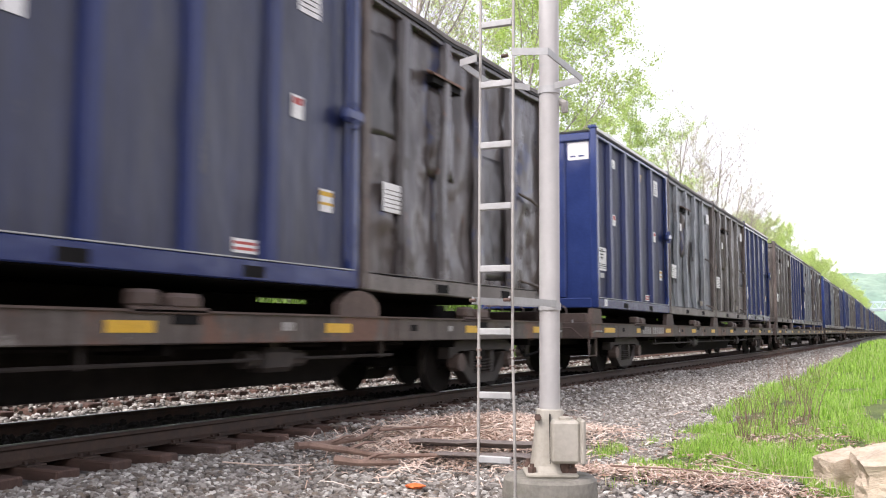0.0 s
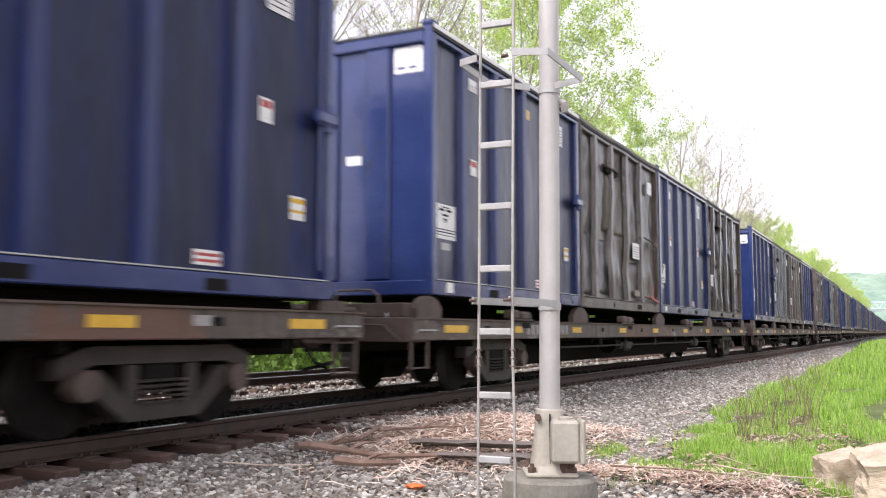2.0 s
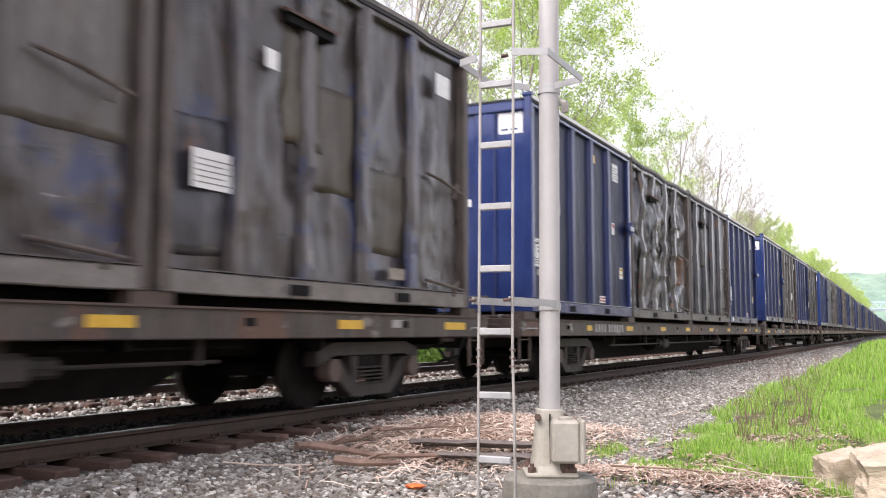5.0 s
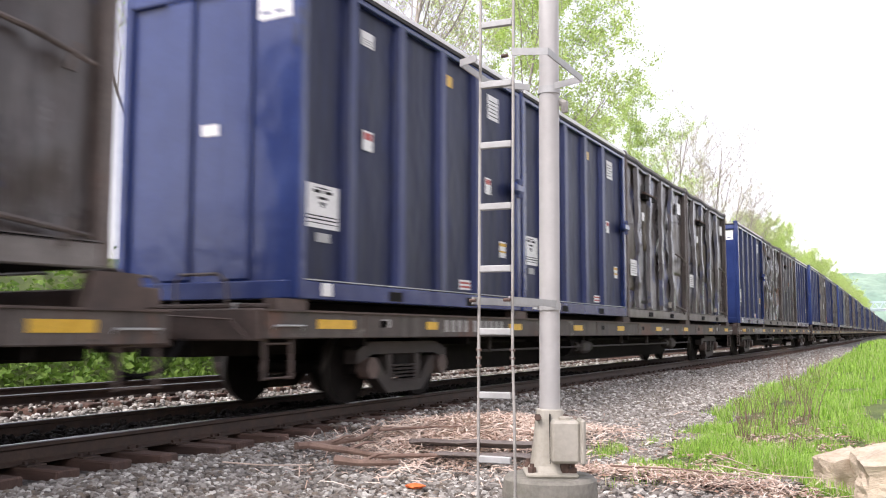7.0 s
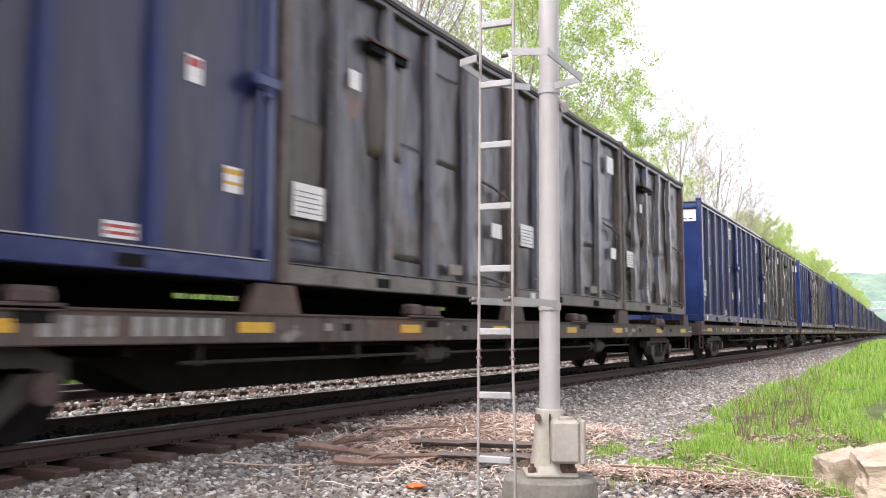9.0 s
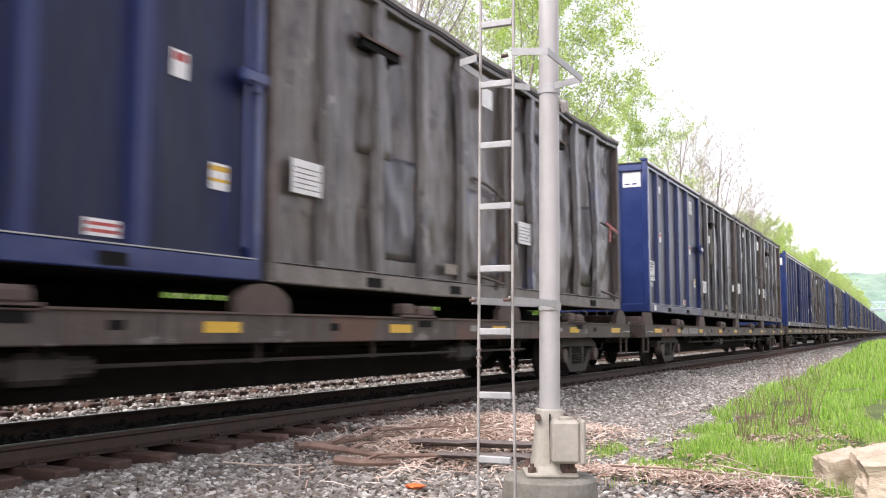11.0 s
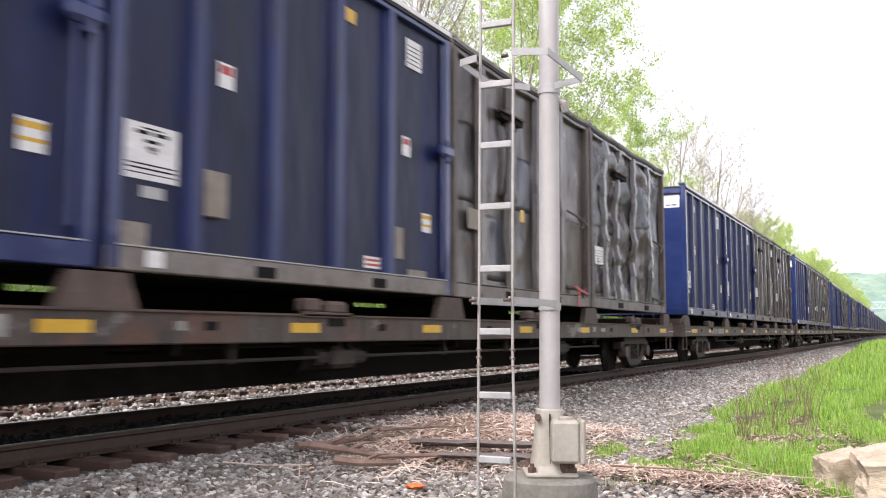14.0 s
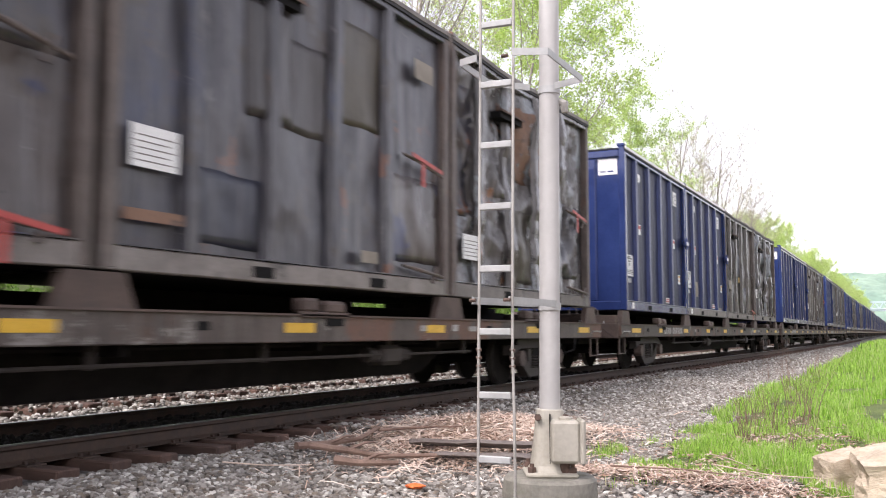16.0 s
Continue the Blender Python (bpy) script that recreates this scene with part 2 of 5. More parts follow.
    "wood": surf("weathered_stick_wood", (0.15, 0.095, 0.07), (0.26, 0.175, 0.135), 6, (0.7, 0.95), bump=0.5, stretch=(1, 1, 1), fine=60),
    "grey_wood": surf("rotten_grey_board", (0.13, 0.11, 0.1), (0.21, 0.185, 0.17), 5, (0.8, 0.95), bump=0.6, stretch=(0.3, 3, 3), fine=40),
    "pole": surf("aluminium_painted_mast", (0.43, 0.42, 0.405), (0.50, 0.49, 0.47), 3, (0.35, 0.55), bump=0.03, fine=30, c=(0.42, 0.4, 0.37), cover=0.3, grain=0.12),
    "galv": surf("dull_galvanised_bar", (0.36, 0.365, 0.355), (0.45, 0.455, 0.445), 6, (0.4, 0.6), metal=0.1, bump=0.03, grain=0.2),
    "old_galv": surf("stained_galvanised_bar", (0.30, 0.285, 0.26), (0.40, 0.385, 0.355), 7, (0.45, 0.65), metal=0.1, bump=0.05, grain=0.3, c=(0.2, 0.15, 0.11), cover=0.36),
    "cream": surf("dirty_cream_casting", (0.36, 0.335, 0.275), (0.44, 0.415, 0.35), 5, (0.5, 0.75), grain=0.25, bump=0.08, c=(0.28, 0.24, 0.15), cover=0.36),
    "rust": surf("rusty_bolt", (0.07, 0.045, 0.035), (0.13, 0.08, 0.06), 20, bump=0.2),
    "concrete": surf("mossy_concrete", (0.17, 0.165, 0.135), (0.25, 0.235, 0.2), 6, (0.8, 0.95), bump=0.4, c=(0.13, 0.13, 0.08), cover=0.42),
    "rock": surf("tan_sandstone", (0.42, 0.345, 0.25), (0.55, 0.465, 0.36), 5, (0.8, 0.95), bump=0.7, stretch=(1, 1, 3), fine=25, c=(0.30, 0.23, 0.16), cover=0.38),
    "bark": surf("grey_bark", (0.27, 0.24, 0.21), (0.40, 0.365, 0.325), 6, (0.8, 0.95), bump=0.5, stretch=(1, 1, 0.3)),
    "leaf": scatter("spring_leaves", [(0.51, 0.66, 0.19), (0.59, 0.73, 0.27), (0.45, 0.59, 0.15), (0.64, 0.75, 0.35)], 0.6, 0.5),
    "bud": scatter("pale_buds", [(0.5, 0.5, 0.28), (0.54, 0.49, 0.36), (0.45, 0.48, 0.2)], 0.7, 0.4),
    "shrub": scatter("shrub_leaves", [(0.10, 0.19, 0.03), (0.17, 0.28, 0.05), (0.24, 0.36, 0.08)], 0.6, 0.4),
    # Distance haze is mixed into this pale bluish green.
    "hill": surf("hazy_wooded_hillside", (0.17, 0.26, 0.20), (0.26, 0.36, 0.27), 0.03, (0.9, 1.0), bump=0.0, fine=0.2),
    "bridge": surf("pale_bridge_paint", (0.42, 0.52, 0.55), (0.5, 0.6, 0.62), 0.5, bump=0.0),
    # Only on unseen ground: the bank added to dim light on the wagon sides.
    "brush": surf("unseen_brushy_bank", (0.12, 0.095, 0.07), (0.2, 0.165, 0.12), 0.8, (0.85, 0.95), bump=0.5, fine=12, c=(0.10, 0.11, 0.04), cover=0.4),
    "orange": surf("orange_plastic_scrap", (0.75, 0.14, 0.03), (0.85, 0.2, 0.05), 12, (0.4, 0.6), bump=0.2),
}


def grime_bands(m, colour, amount):
    """Soot in the middle of each bay between the ribs, ragged at its edges."""
    n, l = m.node_tree.nodes, m.node_tree.links
    p = n["Principled BSDF"]
    base = p.inputs["Base Color"].links[0].from_socket
    co, sep, nz = n.new("ShaderNodeTexCoord"), n.new("ShaderNodeSeparateXYZ"), n.new("ShaderNodeTexNoise")
    nz.inputs["Scale"].default_value, nz.inputs["Detail"].default_value = 1.6, 5.0
    l.new(co.outputs["Object"], sep.inputs[0])
    l.new(co.outputs["Object"], nz.inputs["Vector"])

    def calc(op, a, b=0.0, c=0.0):
        k = n.new("ShaderNodeMath")
        k.operation = op
        for v, s in zip((a, b, c), k.inputs):
            if isinstance(v, float):
                s.default_value = v
            else:
                l.new(v, s)
        return k.outputs[0]
    bay = calc("FRACT", calc("MULTIPLY_ADD", sep.outputs[1], 1 / 1.15, -1.02 / 1.15))
    off = calc("ABSOLUTE", calc("SUBTRACT", bay, 0.5))
    off = calc("MULTIPLY_ADD", calc("SUBTRACT", nz.outputs[0], 0.5), 0.45, off)
    r = n.new("ShaderNodeMapRange")
    r.inputs["From Min"].default_value, r.inputs["From Max"].default_value = 0.36, 0.18
    r.inputs["To Max"].default_value = amount
    l.new(off, r.inputs["Value"])
    k = n.new("ShaderNodeMix")
    k.data_type = "RGBA"
    l.new(r.outputs[0], k.inputs["Factor"])
    l.new(base, k.inputs[6])
    k.inputs[7].default_value = (*colour, 1)
    l.new(k.outputs[2], p.inputs["Base Color"])


grime_bands(M["blue_panel"], (0.012, 0.015, 0.026), 0.5)
grime_bands(M["blue_dust"], (0.03, 0.033, 0.052), 0.35)


# ---- mesh helpers ----
def part(name, bm, material, parent=None, label="", smooth=False):
    me = bpy.data.meshes.new(name)
    bm.normal_update()
    bm.to_mesh(me)
    bm.free()
    me.materials.append(M[material])
    if smooth:
        for f in me.polygons:
            f.use_smooth = True
    ob = new(name, me)
    ob.parent = parent
    if label:
        tagged(ob, label)
    return ob


def stuff_mesh(name, verts, faces, material, parent=None):
    me = bpy.data.meshes.new(name)
    me.from_pydata(verts, [], faces)
    me.materials.append(M[material])
    ob = new(name, me)
    ob.parent = parent
    return ob


def box(bm, x0, x1, y0, y1, z0, z1, bevel=0.0):
    v = [bm.verts.new((x, y, z)) for z in (z0, z1) for x, y in ((x0, y0), (x1, y0), (x1, y1), (x0, y1))]
    fs = [bm.faces.new([v[i] for i in q]) for q in ((3, 2, 1, 0), (4, 5, 6, 7), (0, 1, 5, 4), (1, 2, 6, 5), (2, 3, 7, 6), (3, 0, 4, 7))]
    if bevel:
        es = list({e for f in fs for e in f.edges})
        bmesh.ops.bevel(bm, geom=es, offset=bevel, segments=1, affect="EDGES", profile=0.5)
    return bm


def bx(*a, bevel=0.0):
    return box(bmesh.new(), *a, bevel=bevel)


def tube(bm, pts, radii, n=8, cap=True):
    """A tapered tube along points."""
    rings = []
    for i, p in enumerate(pts):
        p = Vector(p)
        d = (Vector(pts[min(i + 1, len(pts) - 1)]) - Vector(pts[max(i - 1, 0)])).normalized()
        s = d.cross(Vector((0, 0, 1)) if abs(d.z) < 0.9 else Vector((1, 0, 0))).normalized()
        k = d.cross(s)
        r = radii[i] if isinstance(radii, (list, tuple)) else radii
        rings.append([bm.verts.new(p + (s * math.cos(2 * math.pi * j / n) + k * math.sin(2 * math.pi * j / n)) * r) for j in range(n)])
    for a, b in zip(rings, rings[1:]):
        for j in range(n):
            bm.faces.new((a[j], a[(j + 1) % n], b[(j + 1) % n], b[j]))
    if cap:
        bm.faces.new(rings[0][::-1])
        bm.faces.new(rings[-1])
    return bm


def prism(bm, outline, a0, a1, axis="y"):
    """A closed outline of (u, z) drawn out from a0 to a1 along an axis."""
    def at(u, z, a):
        return (u, a, z) if axis == "y" else (a, u, z)
    A = [bm.verts.new(at(u, z, a0)) for u, z in outline]
    B = [bm.verts.new(at(u, z, a1)) for u, z in outline]
    n = len(outline)
    for i in range(n):
        bm.faces.new((A[i], A[(i + 1) % n], B[(i + 1) % n], B[i]))
    bm.faces.new(A[::-1])
    bm.faces.new(B)
    bmesh.ops.recalc_face_normals(bm, faces=bm.faces[:])
    return bm


def root(name, label, category, group="", kind="", m=None):
    ob = new(name)
    ob.empty_display_size = 0.2
    tagged(ob, label, category, group, kind)
    if m is not None:
        ob.matrix_basis = m
    return ob


# ---- the ground, one sheet out to the horizon ----
TRACK_X, TRACK_2X = -6.945, -11.85
# The rise beyond x = 9 is an added, unseen bank against low sky light.
PROFILE = [(-900, 14), (-120, 6), (-40, 5.0), (-22, 2.9), (-17, 0.75), (-14.6, -0.32), (-13.6, -0.24), (-10.2, -0.24), (-9.5, -0.34), (-8.7, -0.23), (-5.25, -0.23),
           (-4.7, -0.32), (-3.9, -0.38), (-2.5, -0.38), (-1.2, -0.30), (0.5, -0.22), (4, 0.0), (9, 0.5), (18, 3.6), (30, 7.2), (900, 15)]


def bend(y):
    """How far the whole line swings to the west, up the track."""
    if y < 40:
        return 0.0
    return -0.000137 * (y - 40) ** 2 if y < 90 else -0.3425 - 0.0137 * (y - 90)


def heading(y):
    """Turn of the line at y, in degrees."""
    return math.degrees(math.atan(0.000274 * max(0.0, min(y, 90) - 40)))


def ground_z(x, y=0.0):
    x -= bend(y)
    for (x0, z0), (x1, z1) in zip(PROFILE, PROFILE[1:]):
        if x <= x1:
            return z0 + (z1 - z0) * (x - x0) / (x1 - x0)
    return PROFILE[-1][1]


def bumpy(x, y):
    w = 0.0 if -13.9 < x - bend(y) < -5.2 else 0.04
    return ground_z(x, y) + w * noise.noise((x * 0.9, y * 0.9, 0))


def grass_edge(y):
    """Where ballast gives way to grass."""
    return -2.72 - 0.006 * max(0, min(y, 40) - 12) - 0.02 * max(0, min(y, 90) - 40) + 0.3 * noise.noise((y * 0.6, 3, 0))


def build_ground():
    xs = [-900, -300, -120, -60, -40, -30] + [-24 + i * 0.7 for i in range(27)] + [-5.25 + 0.35 * i for i in range(32)] + [8, 12, 17, 22, 30, 40, 90, 300, 900]
    ys = [-600, -150, -40, -15, -6] + [-3 + 0.5 * i for i in range(60)] + [28 + 3 * i for i in range(30)] + [125, 160, 220, 320, 500, 900, 2000, 4000]
    verts = [(x + bend(y), y, bumpy(x + bend(y), y)) for y in ys for x in xs]
    n = len(xs)
    faces = [(j * n + i, j * n + i + 1, (j + 1) * n + i + 1, (j + 1) * n + i) for j in range(len(ys) - 1) for i in range(n - 1)]
    g = stuff_mesh("ground", verts, faces, "soil")
    g.data.materials.append(M["ballast"])
    g.data.materials.append(M["brush"])
    for f in g.data.polygons:
        c = f.center
        u = c.x - bend(c.y)
        if -14.4 < u < grass_edge(c.y) + 0.05 or (c.y < 8.3 and u < -1.0):
            f.material_index = 1
        elif c.y < 6 or c.x > 2.5:
            f.material_index = 2
    tagged(g, "grassy verge and grey ballast beside the railway", "ground", kind="structure")


build_ground()


# ---- the two tracks ----
RAIL = [(-0.07, -0.16), (0.07, -0.16), (0.07, -0.15), (0.012, -0.128), (0.009, -0.05), (0.034, -0.036), (0.036, -0.008), (0.028, 0.0), (-0.028, 0.0), (-0.036, -0.008), (-0.034, -0.036), (-0.009, -0.05), (-0.012, -0.128), (-0.07, -0.15)]


def rail_bar(outline):
    """A rail along the line and round its bend."""
    bm = bmesh.new()
    rows = [[bm.verts.new((u + bend(y), y, z)) for u, z in outline] for y in (-40, 0, 40, 50, 60, 70, 80, 90, 300, 900)]
    n = len(outline)
    for a, b in zip(rows, rows[1:]):
        for i in range(n):
            bm.faces.new((a[i], a[(i + 1) % n], b[(i + 1) % n], b[i]))
    bm.faces.new(rows[0][::-1])
    bm.faces.new(rows[-1])
    bmesh.ops.recalc_face_normals(bm, faces=bm.faces[:])
    return bm


def build_track(name, x, y0, y1, seed, dense):
    rnd = random.Random(seed)
    tr = root(name, "rusty steel rails spiked to dark wooden sleepers in grey ballast", "railway track", kind="structure", m=pose(x, 0, 0.02))
    for s in (-0.7525, 0.7525):
        r = part("rail", rail_bar([(s + u, z) for u, z in RAIL]), "rail", tr)
        r.data.materials.append(M["rail_top"])
        for f in r.data.polygons:
            if f.normal.z > 0.5 and f.center.z > -0.02:
                f.material_index = 1
    kinds = []
    for k in range(5):
        bm = box(bmesh.new(), -1.3, 1.3, -0.115, 0.115, -0.34, -0.165, bevel=0.012)
        bmesh.ops.subdivide_edges(bm, edges=[e for e in bm.edges if e.calc_length() > 1], cuts=3)
        for v in bm.verts:
            v.co += Vector((0.02, 0.012, 0.006)) * noise.noise(v.co * 3 + Vector((k * 7, 0, 0)))
        kinds.append(bm)
    made = [part("sleeper", b, "sleeper", tr) for b in kinds]
    plate = bmesh.new()
    for s in (-0.7525, 0.7525):
        box(plate, s - 0.17, s + 0.17, -0.09, 0.09, -0.166, -0.152)
        for u in (-0.095, 0.095):
            for w in (-0.05, 0.05):
                box(plate, s + u - 0.014, s + u + 0.014, w - 0.012, w + 0.012, -0.152, -0.128)
    plates = part("tie_plates", plate, "rail", tr, "rusty tie plates with square spikes")
    count = int((y1 - y0) / 0.53)
    for i in range(count):
        y = y0 + i * 0.53
        src = made[i % 5]
        o, q = (src, plates) if i < 5 else (src.copy(), plates.copy())
        if i == 0 or i >= 5:
            q.location = (bend(y), y, 0)
        if i >= 5:
            scene.collection.objects.link(o)
        if i >= 5 and i < dense:
            scene.collection.objects.link(q)
        o.location = (bend(y) + rnd.uniform(-0.05, 0.05), y + rnd.uniform(-0.04, 0.04), rnd.uniform(-0.012, 0.004))
        o.rotation_euler = (0, 0, rnd.uniform(-0.03, 0.03))
    return tr


build_track("railway_track", TRACK_X, -4, 140, 3, 90)
build_track("second_railway_track", TRACK_2X, 4, 90, 4, 0)


# ---- signal mast and ladder ----
def turned(profile, n=24):
    bm = bmesh.new()
    rings = [[bm.verts.new((r * math.cos(2 * math.pi * j / n), r * math.sin(2 * math.pi * j / n), z)) for j in range(n)] for r, z in profile]
    for a, b in zip(rings, rings[1:]):
        for j in range(n):
            bm.faces.new((a[j], a[(j + 1) % n], b[(j + 1) % n], b[j]))
    bm.faces.new(rings[0][::-1])
    bm.faces.new(rings[-1])
    return bm


def strap(pts, w, th):
    """A flat bar on edge along points in plan, w high and th thick."""
    bm = bmesh.new()
    ring = []
    for i, p in enumerate(pts):
        p = Vector(p)
        d = (Vector(pts[min(i + 1, len(pts) - 1)]) - Vector(pts[max(i - 1, 0)]))
        d.z = 0
        s = d.normalized().cross(Vector((0, 0, 1))) * th / 2
        up = Vector((0, 0, w / 2))
        ring.append([bm.verts.new(p + s - up), bm.verts.new(p + s + up), bm.verts.new(p - s + up), bm.verts.new(p - s - up)])
    for a, b in zip(ring, ring[1:]):
        for j in range(4):
            bm.faces.new((a[j], a[(j + 1) % 4], b[(j + 1) % 4], b[j]))
    bm.faces.new(ring[0][::-1])
    bm.faces.new(ring[-1])
    bmesh.ops.recalc_face_normals(bm, faces=bm.faces[:])
    return bm


MAST = (-1.83, 4.90)


def build_mast():
    m = root("signal_mast", "grey painted steel signal mast on a round concrete footing", "signal mast", m=pose(MAST[0], MAST[1], 0, 0, 0.45, 26.9))
    part("concrete_footing", turned([(0.27, -0.6), (0.262, 0.0), (0.255, 0.07), (0.235, 0.09), (0.0, 0.092)][:4]), "concrete", m, "weathered round concrete footing")
    part("pole", turned([(0.0575, 0.35), (0.0575, 0.352), (0.0575, 0.36), (0.0575, 7.48), (0.0575, 7.498), (0.0575, 7.5)], 28), "pole", m, smooth=True)
    bm = bmesh.new()
    prof = [(0.125, 0.115), (0.106, 0.15), (0.09, 0.28), (0.074, 0.445), (0.07, 0.45)]
    rings = []
    for r, z in prof:
        rings.append([bm.verts.new((math.copysign(abs(math.cos(a)) ** 0.6, math.cos(a)) * r, math.copysign(abs(math.sin(a)) ** 0.6, math.sin(a)) * r, z)) for a in [2 * math.pi * j / 24 for j in range(24)]])
    for a, b in zip(rings, rings[1:]):
        for j in range(24):
            bm.faces.new((a[j], a[(j + 1) % 24], b[(j + 1) % 24], b[j]))
    bm.faces.new(rings[-1])
    part("base_casting", bm, "cream", m, "cream painted split base casting")
    part("base_flange", box(bmesh.new(), -0.14, 0.14, -0.14, 0.14, 0.09, 0.118, bevel=0.01), "cream", m)
    part("casting_joint", bx(-0.012, -0.008, -0.104, -0.07, 0.15, 0.43), "black", m)
    for s in (-1, 1):
        bm = tube(bmesh.new(), [(0.075 * s, -0.05, 0.41), (0.075 * s, -0.10, 0.41)], 0.016, 6)
        tube(bm, [(0.075 * s, -0.085, 0.41), (0.075 * s, -0.095, 0.41)], 0.02, 6)
        part("clamp_bolt", bm, "rust", m)
    for s in ((-0.11, -0.11), (0.11, -0.11), (0.11, 0.11), (-0.11, 0.11)):
        bm = tube(bmesh.new(), [(*s, 0.11), (*s, 0.165)], 0.013, 6)
        tube(bm, [(*s, 0.118), (*s, 0.145)], 0.024, 6)
        part("anchor_bolt", bm, "rust", m)
    jb = part("junction_box", box(bmesh.new(), -0.01, 0.14, -0.19, -0.03, 0.175, 0.40, bevel=0.014), "cream", m, "cream cast junction box with a lid on its side")
    part("box_lid", box(bmesh.new(), 0.142, 0.172, -0.195, -0.025, 0.165, 0.408, bevel=0.012), "cream", jb)
    part("top_plug", turned([(0.034, 0.40), (0.034, 0.412), (0.02, 0.42)], 14), "cream", jb).location = (0.07, -0.11, 0)
    part("pipe_nipple", tube(bmesh.new(), [(0.07, -0.10, 0.10), (0.07, -0.10, 0.18)], 0.028, 12), "rust", jb)
    for z, in ((2.245,), (1.015,)):
        part("pole_clamp", turned([(0.061, z - 0.02), (0.064, z - 0.02), (0.064, z + 0.02), (0.061, z + 0.02)], 28), "galv", m)
    b = tube(bmesh.new(), [(0.05, 0, 2.19), (0.085, -0.01, 2.17), (0.09, -0.01, 2.12)], [0.022, 0.026, 0.02], 10)
    part("cable_entrance", b, "old_galv", m)
    return m


build_mast()


def build_ladder():
    L0, R0 = Vector((-1.953, 4.222, 0)), Vector((-1.776, 4.232, 0))
    ld = root("mast_ladder", "narrow galvanised steel ladder strapped to the signal mast", "ladder", m=pose(L0.x, L0.y, 0))
    d = R0 - L0
    up = Vector((0.010, 0, 1)).normalized()
    for k, base in (("l", Vector((0, 0, 0))), ("r", d)):
        sway = -0.016 if k == "r" else 0.0
        pts = [base + up * z + Vector((sway * math.sin(max(0, 0.78 - z) * 2.2) * -1.0, 0, 0)) for z in (-0.42, -0.1, 0.2, 0.5, 0.72, 0.78, 1.2, 2, 3, 4.6)]
        bm = bmesh.new()
        dn = d.normalized()
        sd = Vector((-dn.y, dn.x, 0))
        ring = []
        for p in pts:
            ring.append([bm.verts.new(p + dn * a * 0.0052 + sd * b * 0.007) for a, b in ((-1, -1), (1, -1), (1, 1), (-1, 1))])
        for a, b in zip(ring, ring[1:]):
            for j in range(4):
                bm.faces.new((a[j], a[(j + 1) % 4], b[(j + 1) % 4], b[j]))
        bm.faces.new(ring[0][::-1])
        bm.faces.new(ring[-1])
        part("ladder_rail", bm, "old_galv", ld)
        for z in (0.705, 0.745, 0.785):
            q = base + up * z
            part("splice_bolt", tube(bmesh.new(), [q - dn * 0.013, q + dn * 0.013], 0.008, 6), "rust", ld)
    z0 = 2.125
    for i in range(-7, 8):
        z = z0 + i * 0.3125
        bm = bmesh.new()
        a, b = up * z, d + up * z
        dn = d.normalized()
        box(bm, 0.006, d.length - 0.006, -0.013, 0.013, -0.017, 0.017, bevel=0.004)
        o = part("rung", bm, "galv", ld)
        o.location = a
        o.rotation_euler = (0, 0, math.atan2(d.y, d.x))
    low = 1.03
    o = Vector((L0.x, L0.y, 0))
    def loc(pts):
        return [Vector(p) - o for p in pts]
    part("hoop_front", strap(loc([(-1.722, 4.134, 2.25), (-1.56, 4.205, 2.25), (-1.569, 4.762, 2.25), (-1.75, 4.83, 2.25)]), 0.036, 0.008), "galv", ld, "bent flat steel standoff bar")
    part("hoop_back", strap(loc([(-1.92, 4.15, 2.25), (-2.03, 4.193, 2.25), (-2.056, 4.60, 2.25), (-1.89, 4.80, 2.25)]), 0.036, 0.008), "galv", ld, "bent flat steel standoff bar")
    for x in (-1.885, -1.775):
        part("lower_bracket", strap(loc([(x - 0.09 if x < -1.8 else x, 4.21, low), (x, 4.84, low), (x, 4.93, low)]), 0.036, 0.008), "galv", ld)
    for p in ((-1.955, 4.19, low), (-1.775, 4.20, low), (-1.955, 4.19, 2.25), (-1.775, 4.19, 2.25)):
        q = Vector(p) - o
        part("bracket_bolt", tube(bmesh.new(), [q + Vector((-0.02, -0.01, 0)), q + Vector((0.014, -0.01, 0))], 0.010, 6), "rust", ld)


build_ladder()


# ---- the train ----
LEN, WID, PITCH, BOGIE = 6.06, 2.59, 6.17, 2.62
SKINS = {
    "blue": ("blue", "blue_panel", "dark blue steel waste container with ribbed grimy sides", 0.0),
    "dull": ("blue", "blue_dust", "dusty dark blue steel waste container with ribbed sides", 0.0),
    "scuffed": ("blue", "blue_panel", "dark blue steel waste container with beige scuffs along its base", 0.0),
    "dark": ("dark", "dark", "battered sooty grey steel waste container with dented ribs", 1.0),
    "slate": ("slate", "slate", "grimy slate-blue steel waste container with worn ribbed sides", 0.5),
    "wrecked": ("wrecked", "wrecked", "badly crushed grey steel waste container with scraped and rusty sides", 1.1),
    "brown": ("brown", "brown", "battered dusty brown-grey steel waste container with dented sides", 0.8),
    "faded": ("faded", "faded", "dented faded grey-blue steel waste container", 0.9),
}
RIBS = [1.02, 2.17, 3.32, 4.47]


